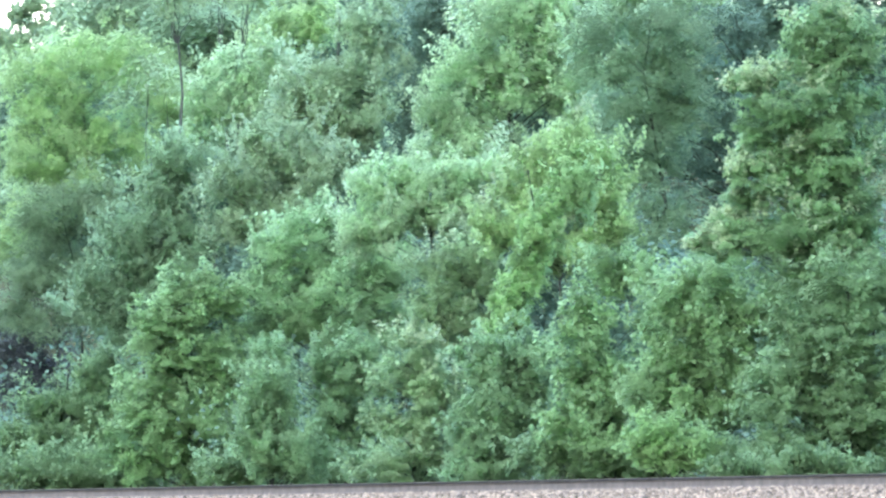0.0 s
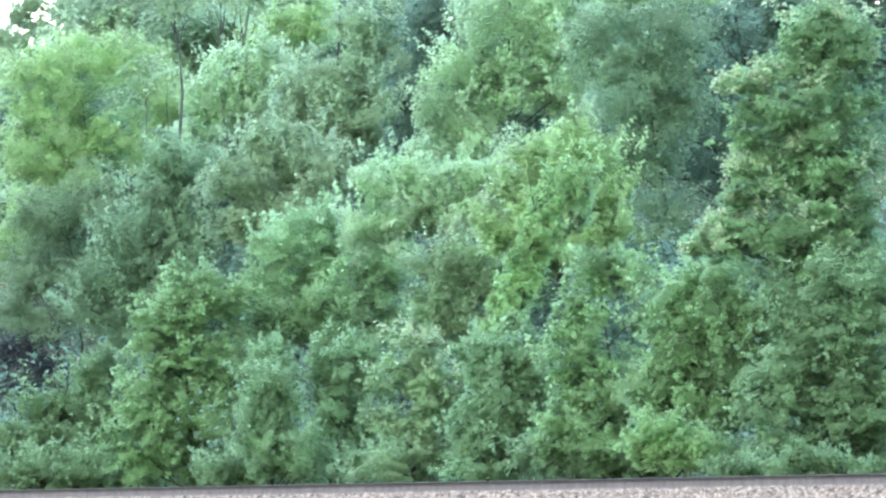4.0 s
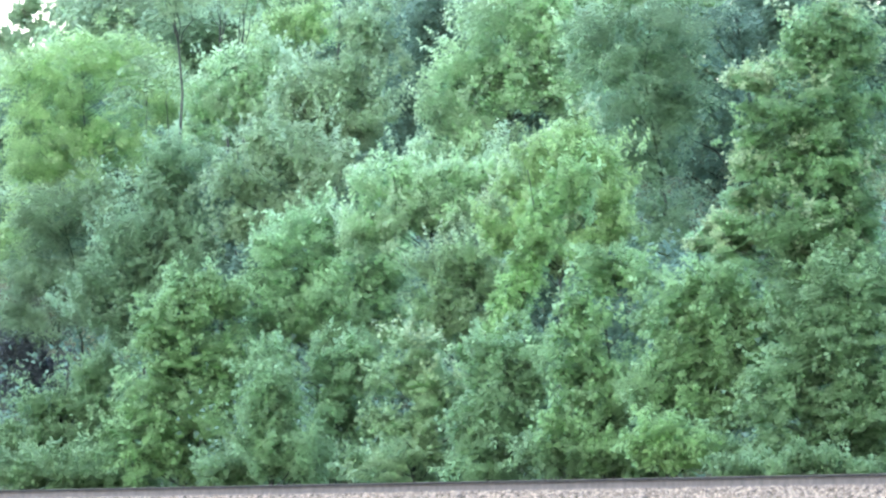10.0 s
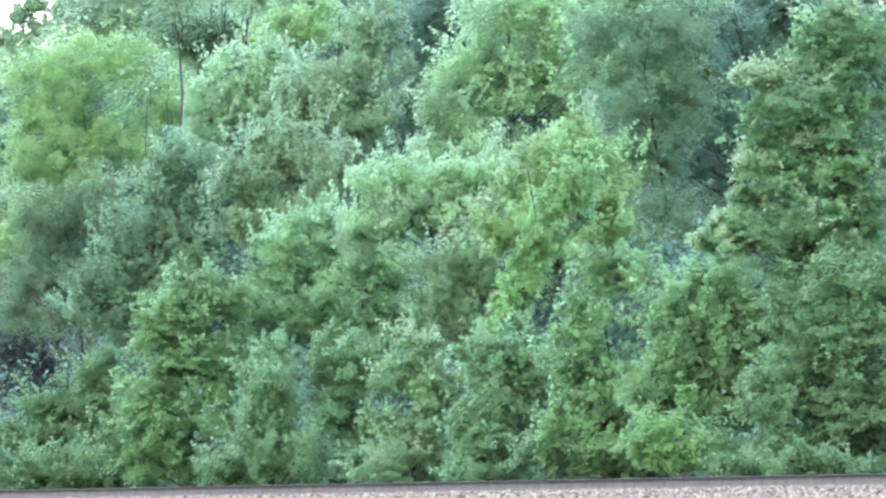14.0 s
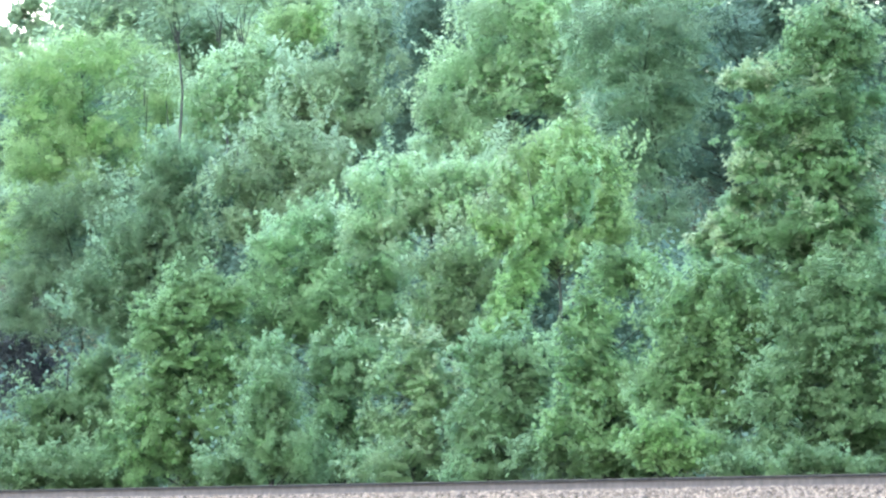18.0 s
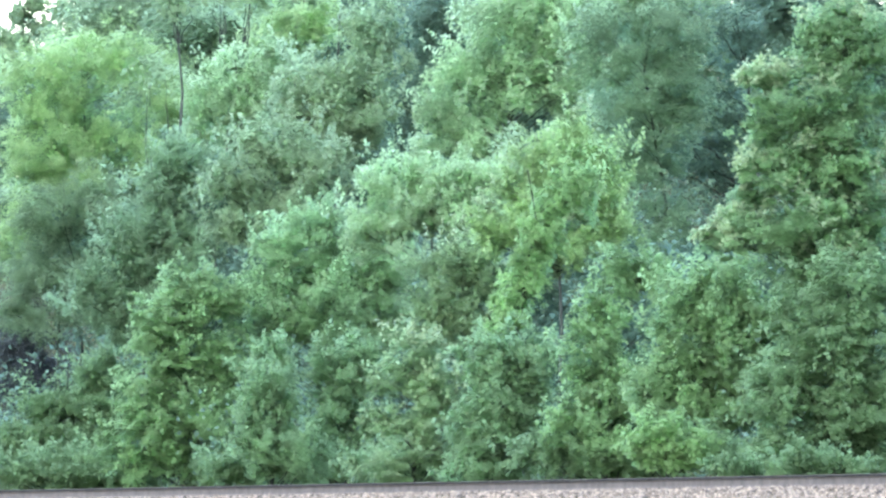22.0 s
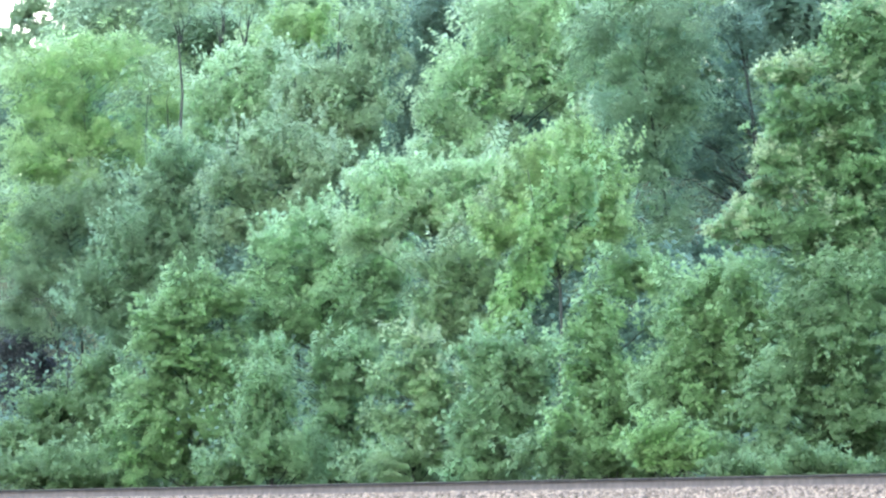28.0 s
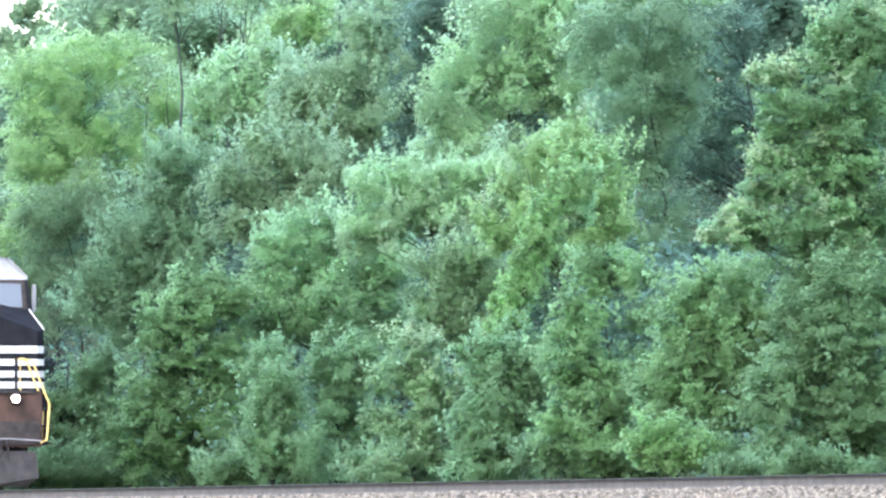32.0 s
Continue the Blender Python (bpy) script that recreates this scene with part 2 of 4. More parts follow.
def build_ballast():
    """The bed: a prism of stone, and loose stones on the shoulder that faces the view."""
    prof = [(-2.75, -0.32), (-1.15, -0.045), (-0.55, -0.03), (2.05, -0.03), (2.65, -0.045), (4.1, -0.32)]
    us = np.arange(-540, 60.1, 2.0)
    vs, fs = [], []
    for u in us:
        vs += [place(u, s, RAILHEAD - 0.186 + h) for s, h in prof]
    k = len(prof)
    for i in range(len(us) - 1):
        for j in range(k - 1):
            fs.append((i * k + j, i * k + j + 1, (i + 1) * k + j + 1, (i + 1) * k + j))
    bed = tagged(new("ballast_bed", np_mesh("ballast_bed", vs, fs, BALLAST)), "pale crushed-stone ballast bed under the track", "ballast", kind="structure")
    rng = np.random.default_rng(5)
    n = 27000
    u = rng.uniform(-334.0, -240.0, n)
    s = np.where(rng.random(n) < 0.93, -0.085 - 2.1 * rng.random(n) ** 1.25, rng.uniform(0.085, 1.4, n))
    z = np.interp(s, [p[0] for p in prof], [p[1] for p in prof]) + RAILHEAD - 0.186
    size = rng.uniform(0.02, 0.05, n)
    base = np.array([(1, 0, 0), (-1, 0, 0), (0, 1, 0), (0, -1, 0), (0, 0, 1), (0, 0, -1)], dtype=float)
    tri = np.array([(0, 2, 4), (2, 1, 4), (1, 3, 4), (3, 0, 4), (2, 0, 5), (1, 2, 5), (3, 1, 5), (0, 3, 5)])
    q = np.linalg.qr(rng.normal(size=(n, 3, 3)))[0]
    shape = base[None] * rng.uniform(0.65, 1.25, (n, 6, 1)) * size[:, None, None]
    shape = np.einsum("nij,nkj->nki", q, shape)
    c = np.stack([AWAY.x * (RAIL + s) + ALONG.x * u, AWAY.y * (RAIL + s) + ALONG.y * u, z + size * 0.25], -1)
    v = (shape + c[:, None, :]).reshape(-1, 3)
    f = (tri[None] + 6 * np.arange(n)[:, None, None]).reshape(-1, 3)
    tagged(new("ballast_stones", np_mesh("ballast_stones", v, f, STONE)), "loose pale angular ballast stones", "gravel", kind="stuff")


build_track()
build_ballast()


# ---- the locomotive ----
BLACK = plain("black_paint", (0.007, 0.008, 0.010), (0.013, 0.014, 0.017), 0.8, 0, 3, 0.001, 0.05)
WHITE = plain("white_paint", (0.377, 0.377, 0.377), (0.464, 0.464, 0.450), 0.45, 0, 4, 0.001)
YELLOW = plain("yellow_paint", (0.478, 0.348, 0.102), (0.580, 0.435, 0.145), 0.5, 0, 5, 0.001)
RUST = plain("dusty_brown_paint", (0.023, 0.015, 0.012), (0.049, 0.030, 0.024), 0.85, 0, 3, 0.002, 0.2)
GREY = plain("dusty_grey_steel", (0.017, 0.017, 0.017), (0.032, 0.030, 0.030), 0.85, 0.0, 4, 0.002, 0.2)
PALE = plain("pale_paint_and_sky_sheen", (0.145, 0.152, 0.167), (0.203, 0.210, 0.225), 0.45, 0, 3, 0.001)
UNDER = plain("oily_black_steel", (0.014, 0.013, 0.013), (0.035, 0.030, 0.029), 0.85, 0.0, 5, 0.003, 0.2)


def pane_material():
    m, nt, b = material("cab_glass")
    b.inputs["Base Color"].default_value = (0.065, 0.08, 0.1, 1)
    b.inputs["Roughness"].default_value, b.inputs["IOR"].default_value = 0.1, 1.5
    b.inputs["Metallic"].default_value, b.inputs["Specular IOR Level"].default_value = 0.0, 0.3
    return m


def lamp_material():
    m, nt, b = material("lit_lamp_lens")
    b.inputs["Base Color"].default_value = (1, 0.95, 0.85, 1)
    b.inputs["Emission Color"].default_value = (1.0, 0.86, 0.68, 1)
    b.inputs["Emission Strength"].default_value = 20.0
    return m


PANE, LENS = pane_material(), lamp_material()


def box_bm(x0, x1, y0, y1, z0, z1, bevel=0.0):
    bm = bmesh.new()
    m = Matrix.Translation(((x0 + x1) / 2, (y0 + y1) / 2, (z0 + z1) / 2)) @ Matrix.Diagonal((x1 - x0, y1 - y0, z1 - z0, 1))
    bmesh.ops.create_cube(bm, size=1, matrix=m)
    if bevel:
        bmesh.ops.bevel(bm, geom=bm.edges[:], offset=bevel, segments=2, affect="EDGES")
    return bm


def drum_bm(centre, axis, r, length, sides=24, r2=None):
    bm = bmesh.new()
    m = Matrix.Translation(centre) @ Vector(axis).to_track_quat("Z", "Y").to_matrix().to_4x4()
    bmesh.ops.create_cone(bm, cap_ends=True, segments=sides, radius1=r, radius2=r if r2 is None else r2, depth=length, matrix=m)
    return bm


def hull_bm(points):
    """A convex body round its corners."""
    bm = bmesh.new()
    for p in points:
        bm.verts.new(p)
    bmesh.ops.convex_hull(bm, input=bm.verts)
    bmesh.ops.dissolve_limit(bm, angle_limit=0.01, verts=bm.verts, edges=bm.edges)
    return bm


def rod(name, points, r, mat, parent, label=""):
    vs, fs = tube(points, [r] * len(points), 6)
    return part(name, np_mesh(name, vs, fs, mat, True), mat, parent, label)


AXLES = []


def build_locomotive():
    """A wide-cab diesel; its origin lies on the rail head under the middle of its front, x forward."""
    loco = tagged(new("locomotive"), "black diesel locomotive with white nose stripes and lit ditch lights", "locomotive")
    part("underframe", box_bm(-21.6, -0.42, -1.42, 1.42, 1.56, 1.92, 0.03), BLACK, loco)
    pilot = part("pilot", box_bm(-0.42, -0.30, -1.28, 1.28, 0.86, 1.95, 0.015), RUST, loco, "dusty brown pilot plate")
    part("anticlimber", box_bm(-0.33, -0.26, -1.22, 1.22, 0.90, 1.36, 0.02), UNDER, pilot, "oily dark lower pilot")
    part("walkway_edge", box_bm(-0.30, -0.24, -1.15, 1.15, 1.90, 1.96, 0.01), GREY, pilot)
    part("drawbar_pocket", box_bm(-0.30, -0.12, -0.32, 0.32, 0.70, 1.15, 0.02), UNDER, pilot)
    for y in (-0.55, -0.42, 0.42, 0.55):
        vs, fs = tube([(-0.28, y, 1.0), (-0.16, y * 1.05, 0.8), (-0.12, y, 0.5), (-0.1, y * 0.9, 0.42)], [0.03, 0.03, 0.03, 0.04], 7)
        part("hose", np_mesh("hose", vs, fs, UNDER, True), UNDER, pilot)
    # plough: two raked plates
    for side in (-1, 1):
        pts = []
        for x, y, z in ((-0.12, 0.0, 0.78), (-0.30, 1.16, 0.78), (0.28, 0.0, 0.10), (-0.02, 1.16, 0.26), (-0.06, 0.92, 0.08)):
            pts += [(x, side * y, z), (x - 0.05, side * y, z)]
        part("plough", hull_bm(pts), GREY, loco, "dusty grey snow plough blade")
    part("coupler", drum_bm((0.10, 0, 0.88), (1, 0, 0), 0.13, 0.6, 12), UNDER, loco)
    part("coupler_knuckle", box_bm(0.3, 0.58, -0.17, 0.17, 0.70, 1.06, 0.05), UNDER, loco)
    rod("cut_lever", [(-0.2, -1.25, 0.98), (-0.16, -0.6, 1.02), (-0.1, 0.0, 1.0), (-0.16, 0.6, 1.02), (-0.2, 1.25, 0.98)], 0.012, PALE, loco, "pale uncoupling lever")
    # corner steps
    for side in (-1, 1):
        well = part("stepwell", box_bm(-1.05, -0.98, side * 1.18 if side > 0 else -1.5, 1.5 if side > 0 else -1.18, 0.9, 1.9), RUST, loco)
        for i, z in enumerate((0.92, 1.25, 1.58)):
            part("step", box_bm(-0.98, -0.36, min(side * 1.18, side * 1.5), max(side * 1.18, side * 1.5), z, z + 0.03, 0.006), GREY, well)
        part("step_side", box_bm(-0.98, -0.36, min(side * 1.17, side * 1.19), max(side * 1.17, side * 1.19), 0.9, 1.9), RUST, well)
        part("step_edge", box_bm(-0.365, -0.33, min(side * 0.9, side * 1.33), max(side * 0.9, side * 1.33), 0.945, 0.975, 0.006), PALE, well, "pale edge of the lowest step")
        for dx in (0.0, -0.62):
            rod("handrail", [(-0.30 + dx, side * 1.24, 0.94), (-0.30 + dx, side * 1.37, 1.0), (-0.30 + dx, side * 1.42, 1.70), (-0.30 + dx, side * 1.30, 1.98), (-0.30 + dx, side * 1.08, 2.54), (-0.30 + dx, side * 0.84, 2.58)], 0.02, YELLOW, loco, "yellow grab rail")
        rod("handrail", [(-0.28, side * 0.84, 2.58), (-0.28, side * 0.84, 1.95)], 0.012, YELLOW, loco, "yellow rail stanchion")
    rod("handrail", [(-0.28, 0.76, 2.66), (-0.28, 0.76, 1.94)], 0.032, BLACK, loco, "black stanchion")
    rod("handrail", [(-0.28, -0.76, 2.66), (-0.28, -0.76, 1.94)], 0.032, BLACK, loco, "black stanchion")
    # nose: the top falls from the windscreen to the front and to both sides
    nose = part("nose", hull_bm([(-0.95, s * y, z) for s in (-1, 1) for y, z in ((1.30, 1.92), (1.30, 3.12), (0.5, 3.42))]
                                + [(-1.15, s * y, z) for s in (-1, 1) for y, z in ((1.46, 1.92), (1.46, 3.14))]
                                + [(-2.35, s * y, z) for s in (-1, 1) for y, z in ((1.46, 1.92), (1.36, 3.56), (0.6, 3.72))]), BLACK, loco, "black nose with a sloping top")
    for i, z in enumerate((2.69, 2.45, 2.22, 2.01)):
        h = 0.14 if i == 0 else 0.125
        part("stripe", box_bm(-0.953, -0.943, -1.30, 1.30, z, z + h), WHITE, nose, "white painted stripe")
        for side in (-1, 1):
            bm = hull_bm([(-0.943, side * 1.303, z), (-0.943, side * 1.303, z + h), (-1.15, side * 1.466, z), (-1.15, side * 1.466, z + h),
                          (-0.96, side * 1.28, z), (-0.96, side * 1.28, z + h), (-1.17, side * 1.44, z), (-1.17, side * 1.44, z + h)])
            part("stripe", bm, WHITE, nose)
    for side in (-1, 1):
        rod("nose_edge", [(-1.14, side * 1.468, 3.15), (-2.33, side * 1.372, 3.575)], 0.015, WHITE, nose, "pale edge line of the nose")
    part("nose_door", box_bm(-0.95, -0.925, -0.36, 0.30, 1.98, 2.02, 0.004), BLACK, nose)
    # cab
    ring = [(1.46, 1.92), (1.46, 3.4), (1.36, 4.20), (0.98, 4.55), (0.0, 4.68)]
    pts = [(x, s * y, z) for x in (-2.25, -5.1) for s in (-1, 1) for y, z in ring]
    pts = [(x - 0.18 * max(0.0, z - 3.4) if x > -3 else x, y, z) for x, y, z in pts]
    cab = part("cab", hull_bm(pts), BLACK, loco, "black cab")
    # roof: a lighter skin over the cab's shoulders, painting in the sky's reflection
    for side in (-1, 1):
        part("roof_panel", hull_bm([(x, side * y, z) for x in (-2.36, -5.1) for y, z in ((1.375, 4.20), (0.985, 4.565), (1.35, 4.19), (0.95, 4.55))]), PALE, cab, "roof shoulder toned pale for sky reflection")
        part("roof_panel", hull_bm([(x, side * y, z) for x in (-2.40, -5.1) for y, z in ((0.985, 4.565), (0.0, 4.695), (0.96, 4.55), (0.0, 4.67))]), PALE, cab)
    for side in (-1, 1):
        w = [(0.14, 3.64), (1.24, 3.60), (1.22, 4.06), (0.14, 4.10)]
        fr = [(0.07, 3.56), (1.34, 3.51), (1.30, 4.12), (0.07, 4.16)]
        front = [(-2.25 - 0.18 * (z - 3.4) + 0.012, side * y, z) for y, z in fr]
        glass = [(-2.25 - 0.18 * (z - 3.4) + 0.03, side * y, z) for y, z in w]
        frame_part = part("window_frame", hull_bm(front + [(x - 0.06, y, z) for x, y, z in front]), UNDER, cab)
        part("windscreen", hull_bm(glass + [(x - 0.03, y, z) for x, y, z in glass]), PANE, frame_part, "windscreen that mirrors the sky")
        part("side_window", box_bm(-4.3, -3.0, min(side * 1.40, side * 1.475), max(side * 1.40, side * 1.475), 3.45, 4.02, 0.02), PANE, cab)
        part("wind_deflector", box_bm(-2.72, -2.66, min(side * 1.50, side * 1.58), max(side * 1.50, side * 1.58), 3.52, 4.06, 0.01), PALE, cab, "pale wind deflector")
    brow = [(-2.25 - 0.18 * (z - 3.4) + 0.014, y, z) for y, z in ((-1.35, 4.14), (1.35, 4.14), (-1.36, 4.20), (1.36, 4.20), (-0.98, 4.54), (0.98, 4.54), (0.0, 4.67))]
    part("roof_front", hull_bm(brow + [(x - 0.05, y, z) for x, y, z in brow]), PALE, cab, "pale panel over the windscreens")
    board = part("headlight_housing", box_bm(-2.52, -2.36, -0.42, 0.42, 4.26, 4.56, 0.03), BLACK, cab)
    for y in (-0.14, 0.14):
        part("headlight", drum_bm((-2.345, y, 4.41), (1, 0, 0), 0.09, 0.04, 18), LENS, board, "lit headlight")
    for y in (-0.74, 0.74):
        case = part("ditch_light", drum_bm((-0.24, y, 1.80), (1, 0, 0), 0.13, 0.14, 18, 0.11), UNDER, loco)
        part("lens", drum_bm((-0.158, y, 1.80), (1, 0, 0), 0.07, 0.03, 18), LENS, case, "lit ditch light")
    # long hood
    hood = part("hood", hull_bm([(x, s * y, z) for x in (-5.1, -20.6) for s in (-1, 1) for y, z in ((0.95, 1.92), (0.95, 4.15), (0.7, 4.42))]), BLACK, loco, "black engine hood")
    part("radiator", hull_bm([(x, s * y, z) for x in (-16.6, -20.4) for s in (-1, 1) for y, z in ((0.95, 3.6), (1.45, 3.95), (1.45, 4.55), (1.2, 4.66))]), BLACK, hood)
    for i in range(11):
        for side in (-1, 1):
            x = -6.2 - i * 0.94
            d = part("hood_door", box_bm(x - 0.42, x + 0.42, min(side * 0.93, side * 0.975), max(side * 0.93, side * 0.975), 2.1, 3.7, 0.015), BLACK, hood)
            part("latch", box_bm(x + 0.30, x + 0.36, min(side * 0.97, side * 0.995), max(side * 0.97, side * 0.995), 2.8, 2.95), GREY, d)
    for i in range(3):
        part("roof_fan", drum_bm((-8.5 - i * 1.5, 0, 4.45), (0, 0, 1), 0.5, 0.16, 24), UNDER, hood)
    part("fuel_tank", box_bm(-14.2, -8.6, -1.35, 1.35, 0.35, 1.5, 0.14), BLACK, loco)
    for side in (-1, 1):
        rod("handrail", [(-5.4, side * 1.5, 2.9), (-20.9, side * 1.5, 2.9)], 0.02, YELLOW, loco)
        for i in range(9):
            x = -5.6 - i * 1.9
            rod("stanchion", [(x, side * 1.5, 2.9), (x, side * 1.44, 1.9)], 0.018, BLACK, loco)
    for cx in (-4.3, -17.9):
        truck = part("truck", box_bm(cx - 2.6, cx + 2.6, -1.12, 1.12, 0.72, 1.18, 0.06), UNDER, loco)
        for side in (-1, 1):
            part("side_frame", box_bm(cx - 2.75, cx + 2.75, min(side * 1.0, side * 1.22), max(side * 1.0, side * 1.22), 0.55, 0.95, 0.05), UNDER, truck)
        for dx in (-1.98, 0, 1.98):
            vs, fs = join_tubes([tube([(0, -0.95, 0), (0, 0.95, 0)], [0.08, 0.08], 12)])
            bm = bmesh.new()
            for side in (-1, 1):
                m = Matrix.Translation((0, side * 0.755, 0)) @ Matrix.Rotation(math.pi / 2, 4, "X")
                bmesh.ops.create_cone(bm, cap_ends=True, segments=32, radius1=0.53, radius2=0.53, depth=0.13, matrix=m)
            m = Matrix.Rotation(math.pi / 2, 4, "X")
            bmesh.ops.create_cone(bm, cap_ends=True, segments=12, radius1=0.09, radius2=0.09, depth=2.0, matrix=m)
            AXLES.append(part("wheelset", bm, UNDER, truck, "", Matrix.Translation((cx + dx, 0, 0.53))))
    return loco


TRAIN = build_locomotive()


# ---- trees ----
def leaf_blades(centre, normal, axis, length, width):
    """One pointed leaf at each centre."""
    normal = normal / (np.linalg.norm(normal, axis=1, keepdims=True) + 1e-9)
    axis = axis - normal * np.sum(axis * normal, axis=1, keepdims=True)
    axis /= np.linalg.norm(axis, axis=1, keepdims=True) + 1e-9
    side = np.cross(normal, axis)
    ln, wd = length[:, None], width[:, None]
    v = np.stack([centre + axis * ln * 0.6, centre + side * wd * 0.6 - axis * ln * 0.35, centre - side * wd * 0.6 - axis * ln * 0.35], 1)
    return v.reshape(-1, 3)


# How the leafy shoots of a kind of tree stand: reach outwards, rise, spread of their ways, their width and depth by their
# length, how far their ends sag, how steeply the leaves hang, how their leaves face up, out of the crown and any way,
# the share of young leaves at their ends, the cover of leaves.
HABITS = {
    "upright": dict(out=0.5, rise=0.7, spread=0.5, width=0.30, depth=0.12, sag=0.08, hang=0.25, up=0.5, face=0.55, loose=0.22, young=0.25, cover=2.4, shoots=10, sprigs=9, stand=1.0, pad=7),
    "layered": dict(out=1.0, rise=0.1, spread=0.38, width=0.38, depth=0.08, sag=0.2, hang=0.4, up=0.6, face=0.55, loose=0.22, young=0.3, cover=2.5, shoots=9, sprigs=9, stand=0.2, pad=7),
    "round": dict(out=0.7, rise=0.35, spread=0.6, width=0.32, depth=0.13, sag=0.15, hang=0.45, up=0.5, face=0.55, loose=0.22, young=0.2, cover=2.4, shoots=10, sprigs=6, stand=0.6, pad=7),
    "feathery": dict(out=0.9, rise=0.02, spread=0.5, width=0.36, depth=0.10, sag=0.22, hang=0.3, up=0.6, face=0.5, loose=0.26, young=0.1, cover=1.6, shoots=10, sprigs=2, stand=0.2, pad=6),
    "hanging": dict(out=0.45, rise=-0.35, spread=0.4, width=0.3, depth=0.12, sag=0.3, hang=0.8, up=0.4, face=0.6, loose=0.24, young=0.3, cover=2.4, shoots=9, sprigs=6, stand=0.3, pad=7),
    "inner": dict(out=0.6, rise=0.3, spread=0.8, width=0.4, depth=0.16, sag=0.2, hang=0.3, up=0.5, face=0.6, loose=0.4, young=0.0, cover=2.2, shoots=10, sprigs=2, stand=0.6, pad=4),
}


def shoot_leaves(rng, r, h, leaf, outward, cover=1.0):
    """The leafy shoots of one bough, about its own centre: corners, how young each leaf is, and the ends of its sprigs."""
    k = h["shoots"]
    flat_out = np.array([outward[0], outward[1], 0.35 * outward[2]])
    outward = np.array([outward[0], outward[1], max(outward[2], -0.1)])
    way = flat_out * h["out"] + np.array([0, 0, h["rise"]]) + rng.normal(size=(k, 3)) * h["spread"]
    way /= np.linalg.norm(way, axis=1, keepdims=True)
    length = r * rng.uniform(0.65, 1.55, k)
    base = rng.normal(size=(k, 3)) * r * np.array([0.42, 0.42, 0.36]) - way * length[:, None] * 0.35
    side = np.cross(way, np.array([0.03, 0.02, 1.0]))
    side /= np.linalg.norm(side, axis=1, keepdims=True)
    top = np.cross(side, way)
    n = int(cover * h["cover"] * math.pi * r * r / (0.3 * leaf * leaf))
    i = rng.choice(k, n, p=length / length.sum())
    t = rng.random(n) ** 0.85
    w = rng.uniform(-1, 1, n)
    half = h["width"] * length[i] * (0.12 + np.sin(math.pi * np.clip(0.08 + 0.86 * t, 0, 1)))
    # leaves gather round small side twigs
    knot = np.round(t * 7) / 7
    t = knot + (t - knot) * 0.85
    p = base[i] + way[i] * (t * length[i])[:, None] + side[i] * (w * half)[:, None]
    p += top[i] * (rng.normal(size=n) * h["depth"] * length[i])[:, None] + rng.normal(size=(n, 3)) * leaf * 0.25
    p[:, 2] -= (h["sag"] * length[i]) * (t * t + 0.5 * w * w)
    normal = top[i] * 0.3 + np.array([0, 0, h["up"]]) + np.array(outward) * h["face"] + rng.normal(size=(n, 3)) * h["loose"]
    axis = way[i] * 0.6 + side[i] * (np.sign(w) * 0.7)[:, None] + np.array([0, 0, -h["hang"]]) + rng.normal(size=(n, 3)) * 0.35
    size = leaf * rng.uniform(0.7, 1.3, n) * (1.05 - 0.3 * t)
    fresh = (t > 0.78) * (rng.random(n) < h["young"]) * rng.uniform(0.3, 1.0, n)
    body = leaf_blades(p, normal, axis, size, size * rng.uniform(0.55, 0.8, n))
    # broad leaves close along the middle of each shoot
    c = np.repeat(np.arange(k), h["pad"])
    m = len(c)
    u = rng.uniform(0.05, 0.92, m)
    core = base[c] + way[c] * (u * length[c])[:, None] + side[c] * (rng.uniform(-0.85, 0.85, m) * h["width"] * length[c])[:, None]
    core[:, 2] -= h["sag"] * length[c] * u * u + 0.03
    face = np.array([0, 0, h["up"]]) + outward * (h["face"] + 0.2) + rng.normal(size=(m, 3)) * 0.15
    broad = np.minimum(0.3, leaf * 1.55) * rng.uniform(0.75, 1.25, m)
    body = np.concatenate([body, leaf_blades(core, face, way[c] + rng.normal(size=(m, 3)) * 0.5, broad, broad * 0.8)])
    fresh = np.concatenate([fresh, np.zeros(m)])
    # sprigs: slender young shoots that stand out of the bough
    g, per = h["sprigs"], 22
    aim = flat_out * 0.5 + np.array([0, 0, h["stand"]]) + rng.normal(size=(g, 3)) * 0.35
    aim /= np.linalg.norm(aim, axis=1, keepdims=True)
    reach = r * rng.uniform(0.45, 1.0, g)
    start = (rng.normal(size=(g, 3)) * 0.4 + flat_out * 0.45 + np.array([0, 0, 0.3])) * r
    run = np.tile(np.linspace(0.0, 1.0, per), g)
    j = np.repeat(np.arange(g), per)
    m = len(j)
    q = start[j] + aim[j] * (run * reach[j])[:, None] + rng.normal(size=(m, 3)) * (leaf * 0.75 * (1.25 - run))[:, None]
    nrm = np.array([0, 0, h["up"]]) + outward * h["face"] + rng.normal(size=(m, 3)) * 0.4
    ax = aim[j] + rng.normal(size=(m, 3)) * 0.6
    sz = leaf * rng.uniform(0.9, 1.4, m) * (1.2 - 0.35 * run)
    tips = leaf_blades(q, nrm, ax, sz, sz * 0.62)
    return np.concatenate([body, tips]), np.concatenate([fresh, 0.6 * run ** 1.3 * (h["young"] > 0)]), start + aim * reach[:, None]


